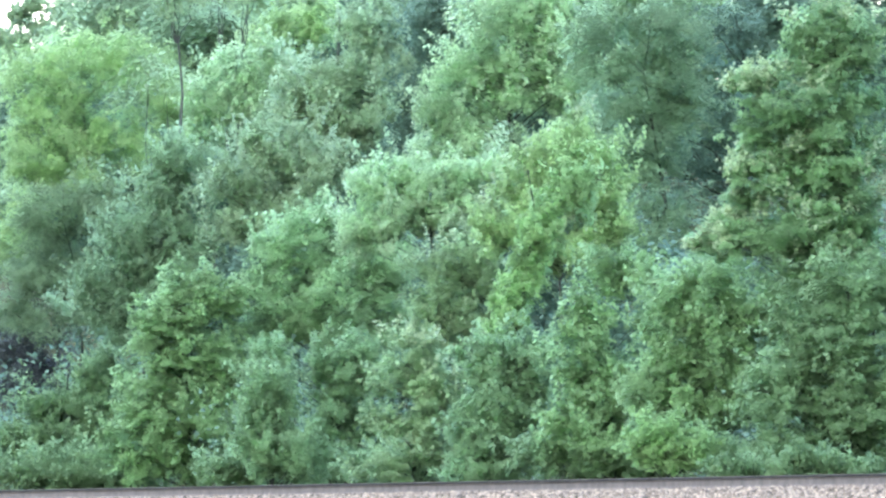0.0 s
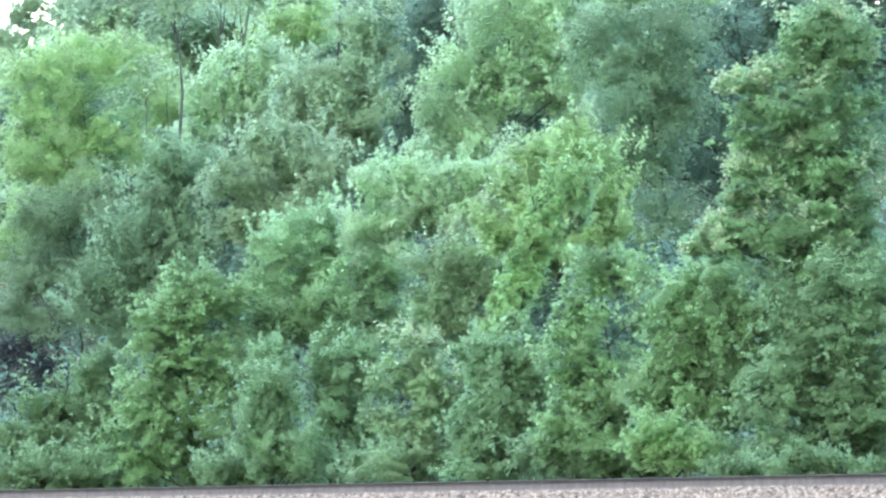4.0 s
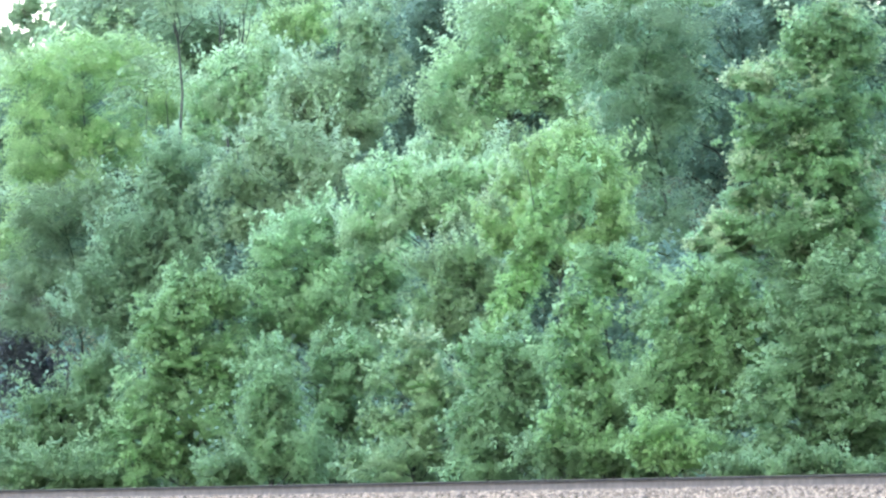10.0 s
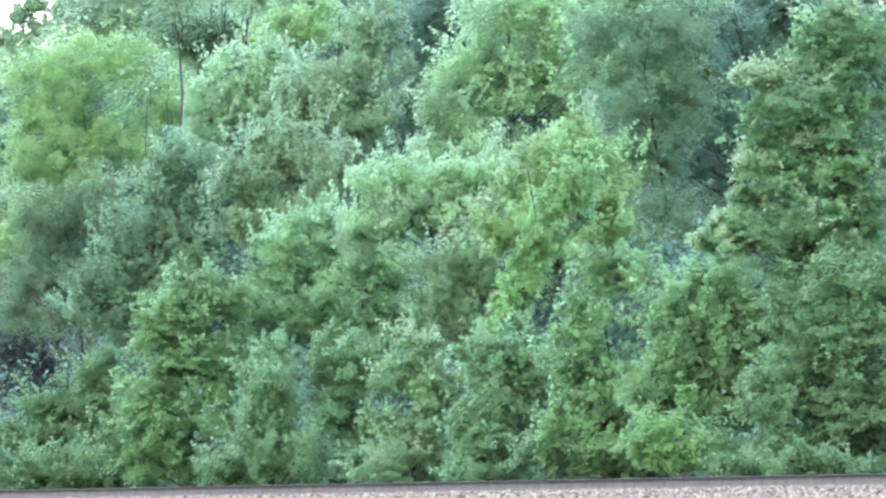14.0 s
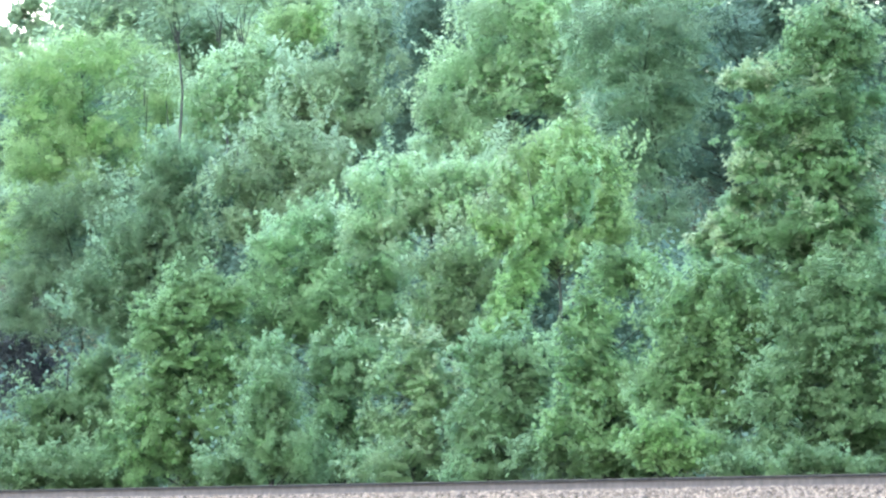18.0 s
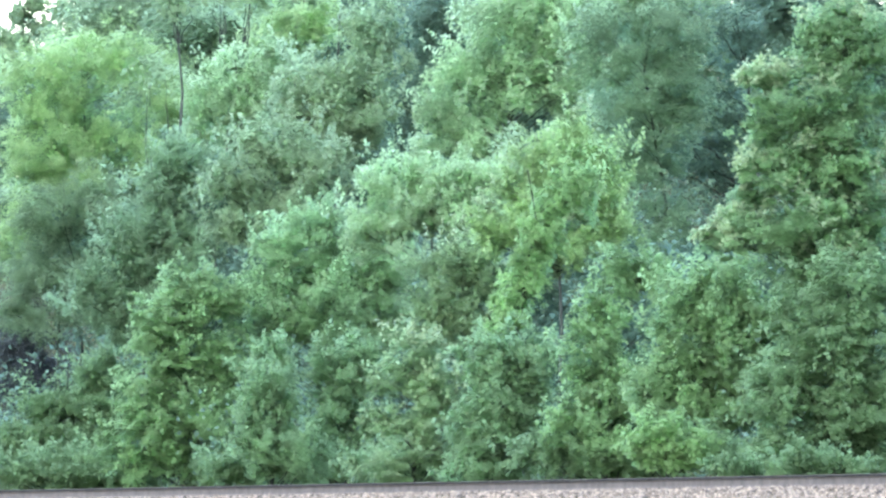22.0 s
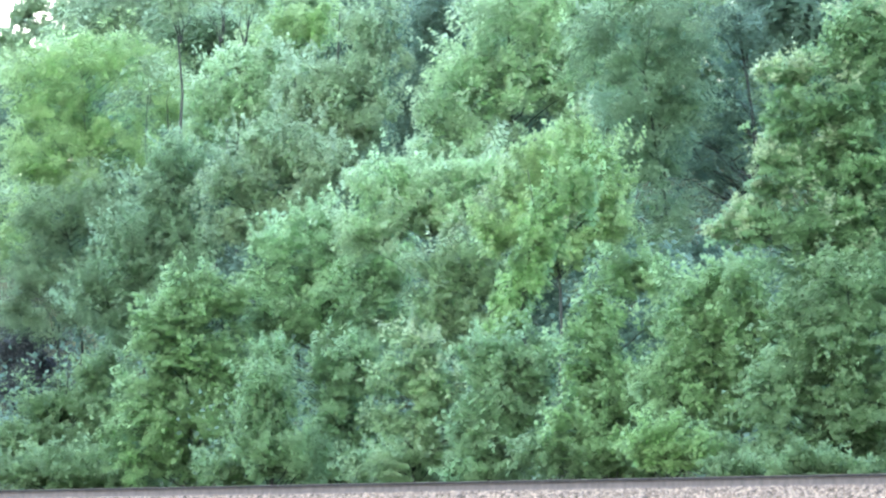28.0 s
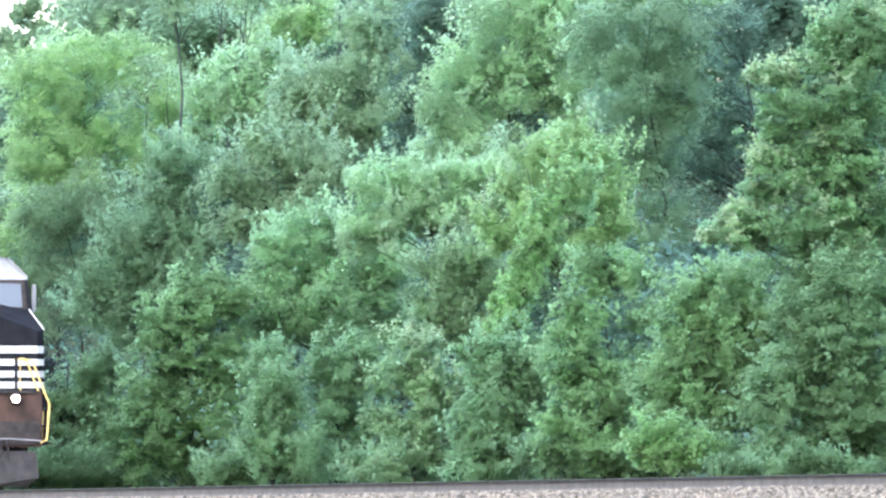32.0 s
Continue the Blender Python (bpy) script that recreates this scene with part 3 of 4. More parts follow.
def crooked(a, b, rng, n, wander, sag=0.0):
    """A line from a to b that wanders a little."""
    a, b = Vector(a), Vector(b)
    pts = []
    for i in range(n + 1):
        t = i / n
        w = wander * math.sin(math.pi * t)
        pts.append(a.lerp(b, t) + Vector((rng.normal() * w, rng.normal() * w, rng.normal() * w * 0.5 + sag * math.sin(math.pi * t))))
    return pts


BOUGHS = []
SEED = [100]


def bough_places(rng, foot_y, masses, r, gap, rear):
    """Where the boughs of a crown end: spread through the outer part of each mass (x, z, half width, half height), none too close to another."""
    found = []
    spots, sizes = np.zeros((600, 3)), np.zeros(600)
    for x, z, rx, rz in masses:
        ry = min(max(0.8 * rx, 0.45), 1.7)
        inset = 0.45 * r
        for _ in range(int(60 + 260 * rx * rz / (r * r))):
            d = rng.normal(size=3)
            d /= np.linalg.norm(d)
            if d[1] > 0.25 and rng.random() > rear:
                continue
            q = d * rng.uniform(0.35, 1.0) ** 0.5
            own = min(r, 0.12 + 1.1 * min(rx, rz)) * rng.uniform(0.6, 1.4)
            p = np.array([x + q[0] * max(rx - inset, 0.3 * rx), foot_y + q[1] * ry, z + q[2] * max(rz - inset, 0.3 * rz)])
            n = len(found)
            if n < 600 and np.all(np.sum((spots[:n] - p) ** 2, axis=1) > (gap * 0.5 * (own + sizes[:n])) ** 2):
                spots[n], sizes[n] = p, own
                found.append((p, own, d))
    return found


def tree(name, label, foot, masses, kind, habit="round", sway="calm", leaf=0.07, r=0.5, gap=1.05, rear=0.35, cover=1.0, girth=0.045,
         top=None, category="tree", limb=0.36, tips=""):
    """A tree at foot whose crown fills the masses with leafy boughs."""
    SEED[0] += 1
    rng = np.random.default_rng(SEED[0])
    gz = float(ground_height(foot[0], foot[1]))
    root = tagged(new(name), label, category, {"shrub": "shrubs beside the track", "vine": ""}.get(category, "trees of the wood"))
    root.location = (foot[0], foot[1], gz)
    base = Vector(root.location)
    h = HABITS[habit]
    lobes = bough_places(rng, foot[1], masses, r, gap, rear)
    crown = max(l[0][2] for l in lobes) if top is None else top
    mx = sum(l[0][0] for l in lobes) / len(lobes)
    head = Vector(((mx - base.x) * 0.7, 0.0, crown - gz))
    spine = crooked((0, 0, -0.35), head, rng, 7, 0.16)
    part("trunk", np_mesh("trunk", *tube(spine, [girth * (1.25 - 1.05 * i / 7) for i in range(8)], 8), BARK, True), BARK, root, "grey-brown bark")
    for p, own, outward in lobes:
        c = Vector(p) - base
        share = min(0.97, max(0.12, (c.z - 0.45 * math.hypot(c.x - head.x * 0.5, c.y - head.y * 0.5) - 0.3 * own) / max(0.5, head.z)))
        j = share * 7
        at = spine[int(j)].lerp(spine[min(7, int(j) + 1)], j - int(j))
        rad = min(0.016 if limb < 0.5 else 0.05, max(0.006, girth * (1.25 - 1.05 * share) * limb))
        tip = c - at
        arm = crooked((0, 0, 0), tip, rng, 4, 0.05 * tip.length, 0.04 * tip.length)
        wood = [tube(arm, [rad, rad * 0.85, rad * 0.7, rad * 0.5, rad * 0.3], 5)]
        v, young, ends = shoot_leaves(rng, own, h, leaf, outward, cover)
        for b in ends[:2]:
            wood.append(tube(crooked(arm[3].lerp(arm[4], rng.random()), tip + Vector(b), rng, 2, 0.06 * own), [rad * 0.3, rad * 0.22, rad * 0.1], 4))
        bough = part("bough", np_mesh("bough", *join_tubes(wood), BARK), BARK, root, "", Matrix.Translation(at))
        me = np_mesh("leaves", v + np.array(tip), np.arange(len(v)).reshape(-1, 3), LEAF[kind])
        me.attributes.new("young", "FLOAT", "POINT").data.foreach_set("value", np.repeat(young, 3).astype(np.float32))
        if tips and (own < 0.6 * r or outward[2] > 0.45):
            me.materials.append(LEAF[tips])
            me.polygons.foreach_set("material_index", (np.arange(len(v) // 3) >= len(v) // 3 - 22 * h["sprigs"]).astype(np.int32))
        part("leaves", me, None, bough)
        BOUGHS.append((bough, at.copy(), sway, rng.random(4), habit != "inner"))
    return root


tree("tree", "large broad tree with long layered leafy boughs and pale tips", (7.31, 289.00), [
    (6.65, 9.92, 0.85, 0.75), (6.46, 8.79, 0.94, 0.75), (6.55, 7.85, 0.94, 0.56), (6.65, 7.00, 0.85, 0.66), (6.55, 6.06, 1.04, 0.75), (5.80, 6.72, 1.04, 0.42),
    (5.28, 9.28, 0.55, 0.11), (5.28, 8.84, 0.30, 0.15), (5.38, 8.32, 0.33, 0.17), (5.28, 7.85, 0.47, 0.11), (5.22, 7.33, 0.52, 0.13), (4.95, 6.89, 0.40, 0.17),
    (4.72, 6.58, 0.58, 0.15),
], "deep", "layered", "right", r=0.45, girth=0.03, tips='cream')

tree("tree", "dense dark green tree close by the track", (7.07, 287.00), [
    (6.79, 5.28, 1.03, 1.03), (6.97, 3.97, 1.03, 1.12), (6.13, 4.72, 0.84, 1.03), (5.76, 3.88, 0.75, 0.75), (6.41, 3.08, 0.65, 0.42), (5.71, 3.13, 0.56, 0.42),
    (7.07, 3.04, 0.56, 0.45),
], "rich", "layered", "calm", r=0.5)

tree("young_tree", "bushy young tree with light green leaves", (4.56, 294.00), [
    (4.66, 6.04, 0.48, 0.38), (4.27, 5.66, 0.77, 0.48), (4.85, 5.37, 1.05, 0.67), (4.08, 4.80, 0.77, 0.67), (5.04, 4.60, 0.86, 0.67), (5.71, 5.37, 0.67, 0.57),
    (4.65, 3.93, 1.15, 0.48), (3.70, 4.13, 0.57, 0.48),
], "fresh", "round", "bush", r=0.42)

tree("shrub", "pale yellow-green shrub beside the track", (3.74, 290.00), [
    (3.60, 3.15, 0.52, 0.47), (4.07, 3.05, 0.47, 0.38),
], "lime", "upright", "calm", r=0.3, leaf=0.059, category='shrub')

tree("shrub", "low green shrubs spreading beside the track", (5.70, 284.00), [
    (4.77, 2.76, 0.39, 0.14), (6.07, 2.89, 0.44, 0.26), (5.56, 2.71, 0.33, 0.11), (6.72, 2.69, 0.37, 0.09),
], "rich", "round", "calm", r=0.27, leaf=0.062, category='shrub')

tree("young_tree", "slim young tree with bright clustered leaves and bare lower stems", (2.86, 302.00), [
    (2.81, 6.26, 0.44, 0.44), (3.40, 6.16, 0.49, 0.34), (2.52, 5.47, 0.39, 0.59), (2.42, 4.69, 0.49, 0.59), (2.81, 4.10, 0.79, 0.59), (2.32, 3.51, 0.59, 0.69),
    (3.01, 3.21, 0.69, 0.59), (3.55, 5.47, 0.30, 0.30), (3.70, 4.59, 0.44, 0.49),
], "fresh", "round", "slim", r=0.4, girth=0.035)

tree("vine", "yellow-green climbing vine hanging over a slender stem", (1.39, 314.00), [
    (2.31, 8.08, 0.46, 0.46), (1.80, 7.26, 0.36, 0.61), (1.54, 6.55, 0.31, 0.51), (1.24, 5.73, 0.31, 0.51), (1.08, 5.12, 0.31, 0.41),
], "lime", "hanging", "calm", r=0.33, leaf=0.066, category='vine')

tree("tree", "pale yellow-green tree with a pointed top", (2.27, 322.00), [
    (2.37, 9.21, 0.40, 0.47), (2.11, 8.67, 0.73, 0.42), (2.79, 8.56, 0.47, 0.42), (2.69, 7.93, 0.84, 0.63), (1.85, 8.04, 0.84, 0.63), (3.16, 7.41, 0.52, 0.68),
    (2.27, 7.09, 0.73, 0.63), (1.11, 7.41, 0.63, 0.52),
], "pale", "upright", "crest", r=0.45, leaf=0.066, tips='cream')

tree("tree", "pale olive tree with upright feathery twigs", (0.38, 324.00), [
    (0.06, 6.65, 0.48, 0.48), (0.59, 6.86, 0.42, 0.48), (0.17, 5.97, 0.69, 0.63), (0.91, 6.39, 0.53, 0.53), (0.70, 5.44, 0.63, 0.53), (-0.15, 5.33, 0.47, 0.42),
], "olive", "upright", "calm", r=0.42, leaf=0.061, tips='cream')

tree("tree", "light green tree with an arching crown", (-0.26, 334.00), [
    (-1.35, 8.50, 0.44, 0.27), (-0.48, 8.50, 0.65, 0.38), (0.61, 8.61, 0.76, 0.33), (1.15, 8.61, 0.54, 0.33), (-0.91, 7.84, 0.76, 0.49), (0.07, 7.95, 0.87, 0.54),
    (-1.46, 7.52, 0.54, 0.44), (0.83, 7.95, 0.54, 0.44),
], "grey", "upright", "arch", r=0.42, leaf=0.066)

tree("tree", "green tree with soft layered foliage", (-2.31, 347.00), [
    (-2.53, 7.86, 0.90, 0.45), (-3.21, 7.52, 0.68, 0.57), (-2.08, 7.07, 1.02, 0.68), (-3.21, 6.73, 0.79, 0.68), (-1.18, 7.07, 0.79, 0.68), (-2.31, 6.05, 1.02, 0.68),
    (-1.18, 6.05, 0.68, 0.68), (-3.44, 5.82, 0.57, 0.57),
], "soft", "round", "calm", r=0.5, leaf=0.062)

tree("tree", "rounded green tree at the edge of the wood", (-5.00, 346.00), [
    (-4.89, 6.71, 0.68, 0.39), (-4.33, 6.38, 0.68, 0.56), (-5.34, 6.04, 0.79, 0.56), (-5.79, 5.59, 0.45, 0.34), (-4.89, 5.14, 1.01, 0.68), (-5.79, 4.69, 0.56, 0.45),
    (-4.33, 4.46, 0.56, 0.56), (-5.23, 4.01, 1.24, 0.56), (-5.91, 3.45, 0.90, 0.56), (-4.78, 3.11, 0.79, 0.45),
], "fresh", "layered", "round", r=0.45, leaf=0.066)

tree("shrub", "dark green shrubs crowding the edge of the track", (-7.63, 353.00), [
    (-6.95, 4.98, 0.69, 0.52), (-7.87, 4.29, 0.69, 0.57), (-7.06, 4.06, 0.92, 0.69), (-8.33, 3.48, 0.80, 0.69), (-7.29, 3.14, 0.92, 0.57), (-8.90, 3.37, 0.57, 0.69),
], "rich", "round", "calm", r=0.42, leaf=0.061, category='shrub')

tree("shrub", "rounded leafy shrub beside the track", (-3.24, 327.00), [
    (-3.24, 4.30, 0.53, 0.64), (-3.34, 3.45, 0.59, 0.75), (-2.81, 3.13, 0.64, 0.53),
], "mid", "upright", "small", r=0.38, leaf=0.061, category='shrub')

tree("tree", "green young tree with fine leaves", (-1.97, 329.00), [
    (-3.26, 4.96, 0.48, 0.54), (-2.08, 4.75, 0.64, 0.64), (-1.54, 4.96, 0.54, 0.64), (-1.86, 3.89, 0.75, 0.64), (-1.33, 3.46, 0.54, 0.64), (-2.08, 3.03, 0.64, 0.43),
], "mid", "round", "calm", r=0.42, leaf=0.061)

tree("young_tree", "olive green young tree with tufted twigs", (-0.35, 315.00), [
    (-0.45, 4.92, 0.51, 0.46), (-0.76, 4.41, 0.46, 0.31), (-0.14, 4.31, 0.56, 0.51), (-0.45, 3.69, 0.62, 0.46), (-0.86, 3.79, 0.46, 0.26), (-0.04, 3.28, 0.56, 0.46),
    (-0.66, 2.97, 0.62, 0.36), (0.37, 3.79, 0.31, 0.41),
], "olive", "layered", "calm", r=0.38, leaf=0.061, tips='cream')

tree("young_tree", "bright green young tree leaning over the track edge", (1.06, 306.00), [
    (0.86, 4.73, 0.55, 0.60), (1.16, 3.93, 0.70, 0.60), (0.66, 3.43, 0.60, 0.60), (1.36, 3.23, 0.50, 0.50), (0.76, 2.83, 0.60, 0.30), (1.65, 4.33, 0.40, 0.60),
    (1.65, 4.93, 0.40, 0.50),
], "mid", "round", "calm", r=0.4, leaf=0.066)

tree("tree", "blue-green maple with upturned leafy tips", (-3.62, 366.00), [
    (-4.34, 8.92, 0.72, 0.72), (-3.63, 9.75, 0.72, 0.72), (-4.10, 8.20, 0.78, 0.54), (-2.67, 9.40, 0.83, 0.66), (-3.03, 8.68, 0.72, 0.48),
], "blue", "upright", "maple", r=0.55, leaf=0.076, girth=0.07)

tree("tree", "tall blue-green maple with rounded masses of leaves", (-2.11, 373.00), [
    (-1.63, 12.71, 0.67, 0.55), (-1.41, 11.98, 0.55, 0.67), (-2.36, 11.61, 0.61, 0.61), (-3.09, 11.00, 0.61, 0.61), (-1.99, 10.88, 0.97, 0.73), (-2.60, 10.27, 0.97, 0.61),
    (-1.75, 10.46, 0.55, 0.61), (-1.87, 9.67, 0.61, 0.49),
], "blue", "upright", "calm", r=0.55, leaf=0.078, girth=0.07)

tree("tree", "soft grey-green tree high on the hillside", (1.14, 366.00), [
    (1.38, 12.26, 0.95, 0.83), (0.55, 11.54, 0.72, 0.72), (1.74, 11.30, 1.07, 0.83), (0.13, 10.59, 0.74, 0.72), (-0.38, 9.81, 0.50, 0.45), (0.79, 10.23, 0.95, 0.72),
    (2.58, 12.26, 0.95, 0.83), (2.10, 12.74, 1.19, 0.72), (2.81, 11.18, 0.83, 0.72),
], "grey", "round", "calm", r=0.6, leaf=0.074, girth=0.07)

tree("tree", "soft green tree with layered feathery boughs", (4.33, 336.00), [
    (3.24, 11.17, 0.99, 0.88), (4.34, 11.38, 1.09, 0.88), (3.46, 10.07, 0.88, 0.77), (4.55, 10.18, 0.88, 0.77), (4.01, 9.09, 0.88, 0.66), (4.34, 7.99, 0.88, 0.66),
    (4.12, 7.11, 0.66, 0.44),
], "dim", "feathery", "calm", r=0.6, leaf=0.058, girth=0.05)

# Shaded side of the feathery tree: the shade is in the leaf colour.
tree("tree", "right part of the feathery tree, leaves darkened for shade, bare twigs", (6.62, 338.00), [
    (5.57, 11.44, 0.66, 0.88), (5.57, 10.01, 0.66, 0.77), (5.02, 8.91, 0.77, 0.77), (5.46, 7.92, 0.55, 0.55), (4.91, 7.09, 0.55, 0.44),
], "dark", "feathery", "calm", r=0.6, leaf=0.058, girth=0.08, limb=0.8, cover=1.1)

tree("tree", "airy yellow-green locust with feathery leaves", (-8.28, 401.00), [
    (-9.07, 12.62, 1.18, 0.78), (-7.89, 12.89, 1.05, 0.78), (-6.72, 12.49, 0.78, 0.65), (-8.81, 11.58, 1.31, 0.78), (-9.46, 10.66, 0.91, 0.78), (-8.02, 11.06, 1.05, 0.65),
    (-9.72, 9.49, 0.65, 0.78), (-9.98, 8.31, 0.52, 0.78), (-8.55, 10.14, 1.05, 0.65), (-6.45, 11.58, 0.78, 0.65), (-7.11, 10.60, 0.78, 0.59),
], "locust", "feathery", "calm", r=0.6, leaf=0.058, girth=0.03)

tree("tree", "green locust with feathery drooping leaves", (-8.63, 399.00), [
    (-8.89, 9.06, 1.17, 0.78), (-7.72, 9.45, 0.91, 0.78), (-9.41, 7.76, 1.04, 0.78), (-8.37, 7.89, 1.04, 0.78), (-9.41, 6.85, 1.04, 0.65), (-8.24, 6.72, 0.78, 0.52),
], "dusky", "feathery", "calm", r=0.6, leaf=0.058, girth=0.035)

tree("tree", "dark green tree between paler crowns", (-6.40, 382.00), [
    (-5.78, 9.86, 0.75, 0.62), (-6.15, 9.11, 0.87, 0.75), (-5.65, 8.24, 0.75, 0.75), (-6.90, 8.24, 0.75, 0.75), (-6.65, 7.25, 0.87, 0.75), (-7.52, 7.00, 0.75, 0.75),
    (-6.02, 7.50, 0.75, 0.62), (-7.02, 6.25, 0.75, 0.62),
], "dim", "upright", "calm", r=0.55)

tree("tree", "pale green tree with upright twigs", (-4.61, 389.00), [
    (-4.74, 12.04, 0.63, 0.57), (-5.12, 11.28, 0.63, 0.63), (-4.23, 11.41, 0.63, 0.63), (-3.98, 12.29, 0.51, 0.51), (-5.50, 10.65, 0.57, 0.51),
], "grey", "upright", "calm", r=0.52, leaf=0.076)

tree("tree", "pale green tree at the top of the hillside", (-3.34, 404.00), [
    (-3.21, 13.63, 0.92, 0.66), (-3.74, 12.84, 0.66, 0.53),
], "pale", "round", "calm", r=0.55, leaf=0.074)

# The gap's shade is made by this tree's darkened leaf colour.
tree("tree", "tree in the gap between crowns, leaves darkened for hillside shade", (-0.18, 385.00), [
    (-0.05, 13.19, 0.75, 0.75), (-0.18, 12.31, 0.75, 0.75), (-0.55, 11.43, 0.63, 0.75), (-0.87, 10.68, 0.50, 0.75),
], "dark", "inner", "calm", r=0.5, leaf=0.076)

tree("tree", "slender dark-stemmed tree with a thin crown", (-5.74, 384.00), [
    (-5.87, 13.66, 0.63, 0.75),
], "olive", "feathery", "calm", cover=0.4, limb=0.8, girth=0.085, top=12.9, leaf=0.07)

tree("tree", "slender dark-stemmed tree with a thin crown", (-5.29, 397.00), [
    (-5.07, 14.33, 0.58, 0.58),
], "olive", "feathery", "calm", cover=0.4, limb=0.8, girth=0.07, top=13.3, leaf=0.07)

tree("tree", "slender dark-stemmed tree with a thin crown", (-4.72, 393.00), [
    (-4.41, 14.07, 0.64, 0.58),
], "olive", "feathery", "calm", cover=0.4, limb=0.8, girth=0.07, top=13.1, leaf=0.07)

tree("tree", "slender dark-stemmed tree with a thin crown", (-6.10, 387.00), [
    (-6.18, 12.09, 0.35, 0.40),
], "olive", "feathery", "calm", cover=0.4, limb=0.8, girth=0.04, top=11.4, leaf=0.07)

tree("tree", "slender dark-stemmed tree with a thin crown", (-6.66, 389.00), [
    (-6.58, 12.26, 0.28, 0.38),
], "olive", "feathery", "calm", cover=0.4, limb=0.8, girth=0.035, top=11.6, leaf=0.07)

tree("tree", "distant blue-green tree on the skyline", (-11.60, 492.00), [
    (-10.57, 16.57, 0.80, 0.48), (-12.25, 15.70, 0.71, 0.32), (-11.37, 16.09, 0.45, 0.29), (-11.61, 16.79, 0.42, 0.16), (-12.65, 14.81, 0.55, 1.12), (-12.06, 16.41, 0.26, 0.13),
    (-11.93, 15.13, 0.96, 0.64), (-12.25, 14.00, 0.96, 0.96), (-12.41, 12.72, 0.96, 0.96), (-9.04, 16.57, 1.12, 0.80),
], "blue", "round", "calm", r=0.7, leaf=0.11)

tree("tree", "distant grey-green tree on the skyline", (-6.26, 476.00), [
    (-7.66, 15.46, 1.24, 0.93), (-6.11, 15.77, 1.71, 1.24), (-4.72, 15.15, 1.24, 1.24), (-6.73, 14.22, 1.71, 0.93),
], "dusky", "feathery", "calm", r=0.9, leaf=0.11)

# Its dark leaf colour gives the shade seen between the nearer crowns.
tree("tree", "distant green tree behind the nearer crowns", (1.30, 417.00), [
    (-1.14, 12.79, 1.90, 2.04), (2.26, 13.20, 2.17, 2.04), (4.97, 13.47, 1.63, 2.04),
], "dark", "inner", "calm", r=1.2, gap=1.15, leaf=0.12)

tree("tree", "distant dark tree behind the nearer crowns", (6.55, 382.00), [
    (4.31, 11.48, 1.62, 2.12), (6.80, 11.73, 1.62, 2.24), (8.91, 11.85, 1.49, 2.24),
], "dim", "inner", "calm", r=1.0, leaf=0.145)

# Inner trees fill the gaps; their shade is put into the leaf colour.
tree("tree", "inner tree of the wood, leaves darkened for shade", (-9.84, 423.00), [
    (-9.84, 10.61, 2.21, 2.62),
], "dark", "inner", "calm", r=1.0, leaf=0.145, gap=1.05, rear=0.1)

tree("tree", "inner tree of the wood, leaves darkened for shade", (-6.65, 405.00), [
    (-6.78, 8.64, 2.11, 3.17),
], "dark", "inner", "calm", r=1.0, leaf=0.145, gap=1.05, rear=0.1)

tree("tree", "inner tree of the wood, leaves darkened for shade", (-3.73, 377.00), [
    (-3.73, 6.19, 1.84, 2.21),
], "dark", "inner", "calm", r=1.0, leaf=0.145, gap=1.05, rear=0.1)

tree("tree", "inner tree of the wood, leaves darkened for shade", (-0.98, 359.00), [
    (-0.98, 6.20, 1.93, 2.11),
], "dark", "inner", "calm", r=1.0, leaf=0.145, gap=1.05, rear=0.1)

tree("tree", "inner tree of the wood, leaves darkened for shade", (1.51, 340.00), [
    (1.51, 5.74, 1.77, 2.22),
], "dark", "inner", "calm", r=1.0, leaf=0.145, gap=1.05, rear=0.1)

tree("tree", "inner tree of the wood, leaves darkened for shade", (3.78, 326.00), [
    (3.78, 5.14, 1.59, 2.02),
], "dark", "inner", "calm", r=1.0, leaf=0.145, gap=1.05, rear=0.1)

tree("tree", "inner tree of the wood, leaves darkened for shade", (6.12, 310.00), [
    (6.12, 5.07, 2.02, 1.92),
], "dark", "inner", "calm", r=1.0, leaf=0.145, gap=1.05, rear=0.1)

tree("tree", "inner tree of the wood, leaves darkened for shade", (-2.80, 384.00), [
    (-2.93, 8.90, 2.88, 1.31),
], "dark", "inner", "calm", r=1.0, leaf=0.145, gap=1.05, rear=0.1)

tree("tree", "tall tree high on the wooded hillside", (-8.33, 470.00), [
    (-8.94, 15.29, 1.68, 0.92), (-7.11, 15.75, 1.99, 1.07), (-4.66, 15.75, 1.84, 1.07),
], "dusky", "inner", "calm", r=1.1, leaf=0.145, gap=0.8, cover=1.8)

tree("tree", "tall tree high on the wooded hillside", (-8.85, 465.00), [
    (-10.06, 13.78, 2.12, 1.36), (-8.39, 13.32, 1.82, 1.82),
], "grey", "inner", "calm", r=1.0, leaf=0.145)

tree("tree", "tall tree high on the wooded hillside", (-5.42, 445.00), [
    (-5.57, 12.96, 2.76, 2.47),
], "dim", "inner", "calm", r=1.0, leaf=0.145, gap=0.8, cover=1.8)

tree("tree", "tall tree high on the wooded hillside", (-1.18, 430.00), [
    (-2.02, 13.56, 2.80, 2.66), (1.63, 13.28, 3.08, 2.66),
], "dim", "inner", "calm", r=1.1, leaf=0.145, gap=0.8, cover=1.8)

tree("tree", "tall tree high on the wooded hillside", (3.67, 381.00), [
    (3.68, 13.44, 3.35, 1.24),
], "grey", "inner", "calm", r=0.9, leaf=0.145)

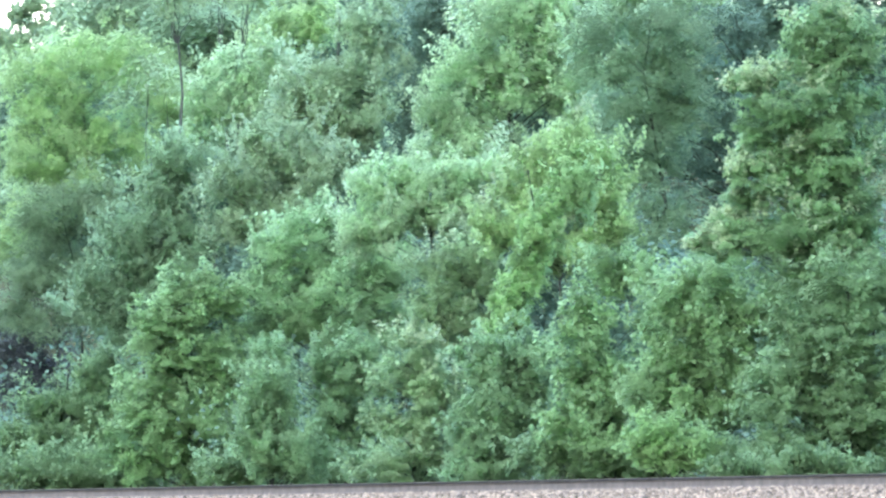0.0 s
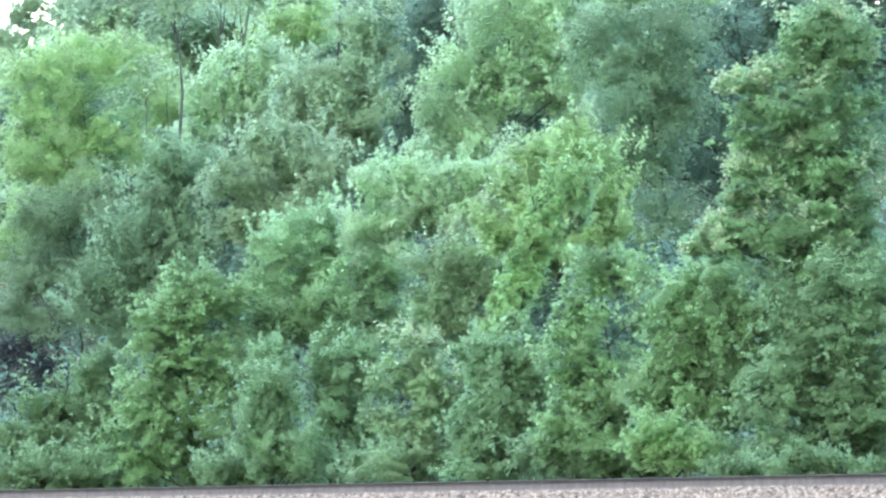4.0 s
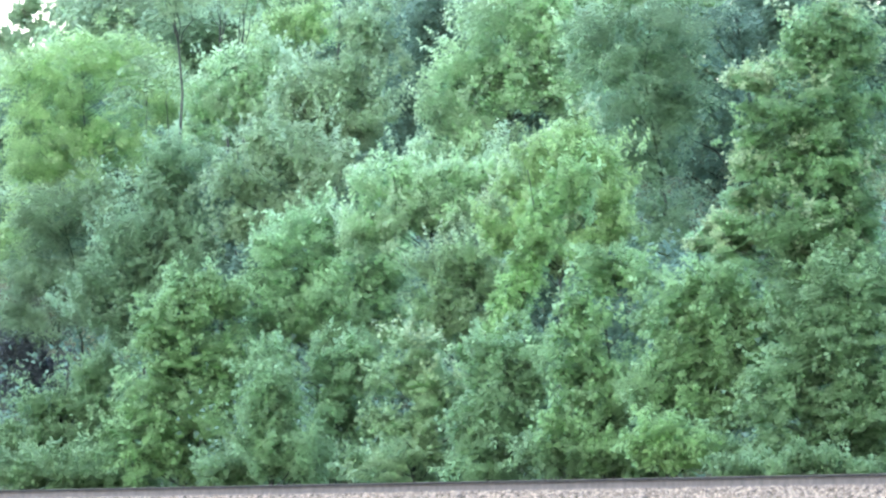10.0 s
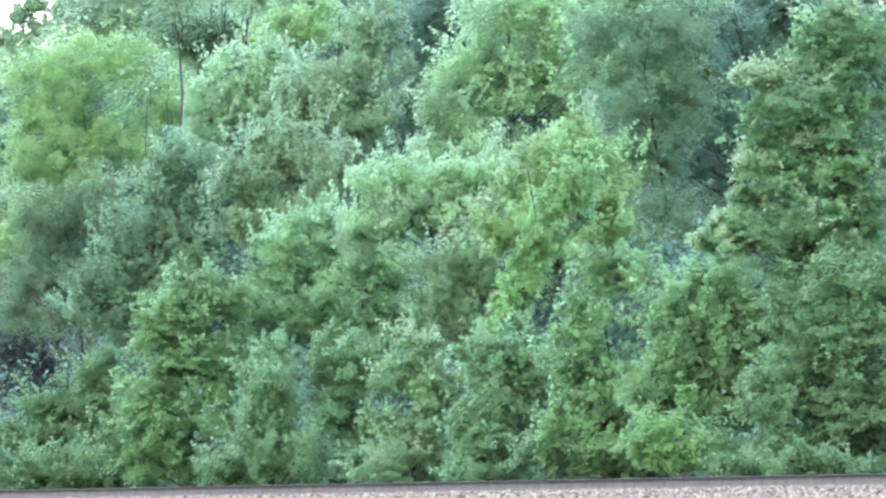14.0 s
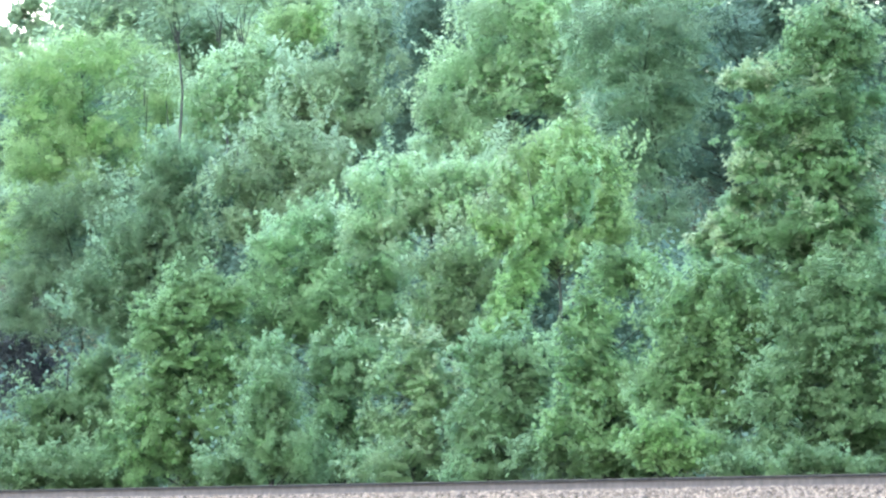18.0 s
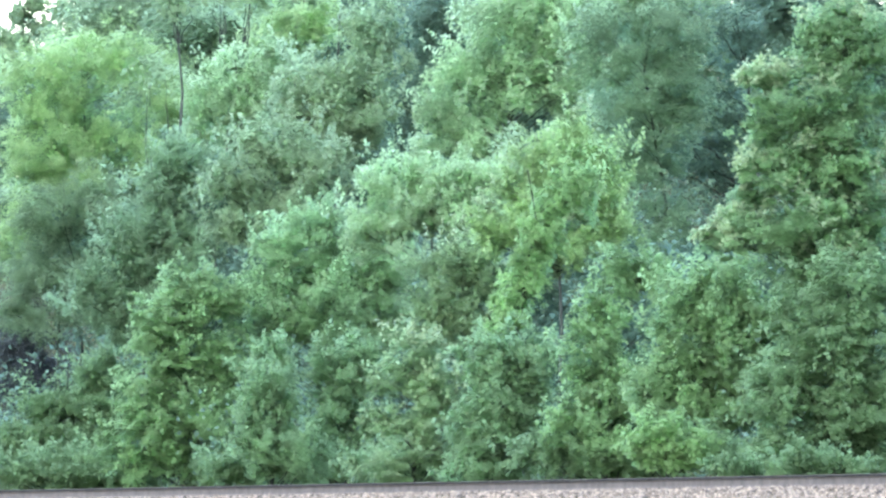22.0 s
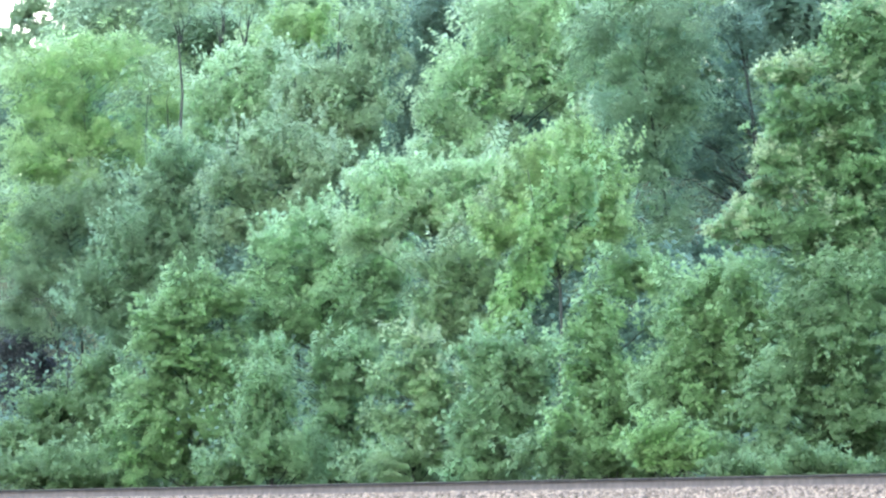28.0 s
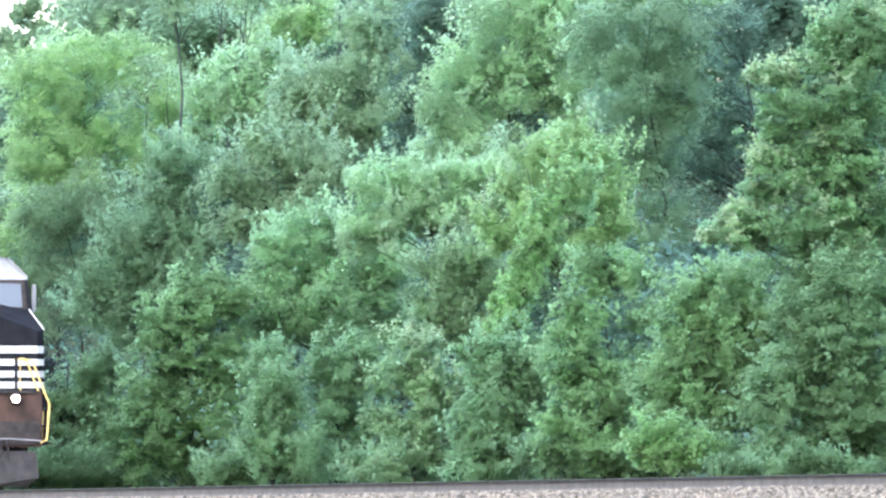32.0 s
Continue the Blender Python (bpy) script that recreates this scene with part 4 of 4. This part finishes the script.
# Dark leaf tone here stands for shade behind the large right-hand tree.
tree("tree", "tall tree high on the wooded hillside", (7.56, 354.00), [
    (7.57, 12.14, 1.85, 1.50), (8.72, 11.33, 0.81, 1.38),
], "dark", "inner", "calm", r=0.9, leaf=0.145, gap=0.9, cover=1.4)

# Filler foliage added to colour the shaded hollow under the left crowns.
tree("tree", "filler foliage coloured as the dark shaded hollow in the wood", (-9.94, 410.00), [
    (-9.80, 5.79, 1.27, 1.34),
], "cavity_shade", "feathery", "calm", r=0.6, leaf=0.075)

tree("shrub", "low shaded shrubs along the foot of the wood", (-7.34, 350.00), [
    (-7.34, 2.99, 2.05, 0.43),
], "rich", "round", "calm", r=0.34, leaf=0.064, category='shrub', girth=0.03, gap=1.35, rear=0.1)

tree("shrub", "low green shrubs along the foot of the wood", (-2.74, 331.00), [
    (-2.74, 2.96, 1.94, 0.45),
], "rich", "round", "calm", r=0.34, leaf=0.064, category='shrub', girth=0.03, gap=1.35, rear=0.1)

tree("shrub", "low green shrubs along the foot of the wood", (-0.04, 318.00), [
    (-0.04, 2.96, 1.86, 0.41),
], "rich", "round", "calm", r=0.34, leaf=0.064, category='shrub', girth=0.03, gap=1.35, rear=0.1)

tree("shrub", "low bright green shrubs along the foot of the wood", (2.92, 303.00), [
    (2.92, 3.04, 1.73, 0.44),
], "rich", "round", "calm", r=0.34, leaf=0.064, category='shrub', girth=0.03, gap=1.35, rear=0.1)

tree("shrub", "low deep green shrubs along the foot of the wood", (5.84, 291.00), [
    (4.80, 3.06, 0.66, 0.38), (6.03, 2.92, 0.85, 0.24), (7.17, 2.96, 0.57, 0.28),
], "rich", "round", "calm", r=0.34, leaf=0.064, category='shrub', girth=0.03, gap=1.35, rear=0.1)


# ---- undergrowth ----
def build_undergrowth():
    """Brush and saplings over the floor of the wood."""
    rng = np.random.default_rng(77)
    n = 2200
    u = rng.uniform(-420, -235, n)
    s = rng.uniform(6.5, 30, n)
    x, y = AWAY.x * (RAIL + s) + ALONG.x * u, AWAY.y * (RAIL + s) + ALONG.y * u
    keep = np.abs(x / y) < 0.034
    x, y = x[keep], y[keep]
    n = len(x)
    z = ground_height(x, y) + rng.uniform(0.1, 1.0, n) ** 2 * 2.6
    per = 36
    c = np.repeat(np.stack([x, y, z], -1), per, 0) + rng.normal(size=(n * per, 3)) * np.array([0.5, 0.5, 0.35])
    m = len(c)
    size = rng.uniform(0.10, 0.18, m)
    v = leaf_blades(c, np.array([0, 0, 0.7]) + rng.normal(size=(m, 3)) * 0.5, rng.normal(size=(m, 3)), size, size * 0.6)
    # Shares the inner trees' leaf tone, darkened to stand for woodland shade.
    tagged(new("undergrowth", np_mesh("undergrowth", v, np.arange(len(v)).reshape(-1, 3), LEAF["dark"])), "leafy undergrowth on the wooded slope, toned dark for shade", "undergrowth", kind="stuff")


build_undergrowth()


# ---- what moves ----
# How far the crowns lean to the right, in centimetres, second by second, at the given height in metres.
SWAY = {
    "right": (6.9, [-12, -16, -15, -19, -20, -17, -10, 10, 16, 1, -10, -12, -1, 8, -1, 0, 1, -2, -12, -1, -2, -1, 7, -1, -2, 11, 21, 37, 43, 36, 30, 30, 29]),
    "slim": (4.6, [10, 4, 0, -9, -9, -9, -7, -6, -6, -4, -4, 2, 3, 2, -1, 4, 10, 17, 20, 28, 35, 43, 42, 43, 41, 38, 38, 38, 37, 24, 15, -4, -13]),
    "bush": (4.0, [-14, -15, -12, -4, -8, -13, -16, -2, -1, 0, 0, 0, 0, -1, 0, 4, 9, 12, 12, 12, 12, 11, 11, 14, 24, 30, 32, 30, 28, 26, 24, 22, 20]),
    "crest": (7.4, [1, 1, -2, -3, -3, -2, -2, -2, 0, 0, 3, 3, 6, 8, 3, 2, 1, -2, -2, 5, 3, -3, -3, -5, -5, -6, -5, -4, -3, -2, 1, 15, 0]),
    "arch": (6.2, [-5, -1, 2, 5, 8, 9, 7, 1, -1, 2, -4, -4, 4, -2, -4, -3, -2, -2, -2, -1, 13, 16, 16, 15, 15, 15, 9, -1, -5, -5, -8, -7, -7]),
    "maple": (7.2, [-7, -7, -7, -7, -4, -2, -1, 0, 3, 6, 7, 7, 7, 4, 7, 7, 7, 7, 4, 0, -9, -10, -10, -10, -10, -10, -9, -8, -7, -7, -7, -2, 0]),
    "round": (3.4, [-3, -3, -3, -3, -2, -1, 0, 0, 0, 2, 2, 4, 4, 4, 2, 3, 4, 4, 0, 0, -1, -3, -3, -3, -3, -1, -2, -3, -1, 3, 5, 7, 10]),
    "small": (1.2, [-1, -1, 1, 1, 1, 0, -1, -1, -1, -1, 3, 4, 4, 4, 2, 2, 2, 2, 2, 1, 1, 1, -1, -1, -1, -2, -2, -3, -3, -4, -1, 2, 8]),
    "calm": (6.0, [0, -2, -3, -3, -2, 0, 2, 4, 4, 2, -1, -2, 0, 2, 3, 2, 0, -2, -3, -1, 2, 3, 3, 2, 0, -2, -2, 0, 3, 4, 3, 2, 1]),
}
TRAIN_SPEED = 5.25
TRAIN_END = -331.6


def motions():
    """The boughs sway in the wind, and the locomotive rolls in."""
    for bough, at, way, ph, open_air in BOUGHS:
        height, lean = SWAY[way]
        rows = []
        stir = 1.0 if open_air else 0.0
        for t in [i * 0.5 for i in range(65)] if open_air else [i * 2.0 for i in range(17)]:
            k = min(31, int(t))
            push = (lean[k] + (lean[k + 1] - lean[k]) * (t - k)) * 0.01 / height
            flutter = stir * (0.0045 * math.sin(2.3 * t + 6.28 * ph[0]) + 0.003 * math.sin(3.7 * t + 6.28 * ph[1]))
            nod = stir * 0.006 * math.sin(1.9 * t + 6.28 * ph[2])
            turn = stir * 0.02 * math.sin(2.9 * t + 6.28 * ph[3])
            m = Matrix.Rotation(push + flutter, 4, "Y") @ Matrix.Rotation(nod, 4, "X") @ Matrix.Translation(at) @ Matrix.Rotation(turn, 4, "Y")
            rows.append((t, m))
        walk(bough, rows)
    turn = Matrix.Rotation(math.atan2(ALONG.y, ALONG.x), 4, "Z")
    start, end = TRAIN_END - 32 * TRAIN_SPEED, TRAIN_END
    walk(TRAIN, [(t, Matrix.Translation(place(start + (end - start) * t / 32, 0.7525, RAILHEAD)) @ turn) for t in (0, 8, 16, 24, 32)])
    for axle in AXLES:
        at = axle.matrix_basis.translation.copy()
        walk(axle, [(i * 4 / 30, Matrix.Translation(at) @ Matrix.Rotation(TRAIN_SPEED * i * 4 / 30 / 0.53, 4, "Y")) for i in range(241)])


motions()
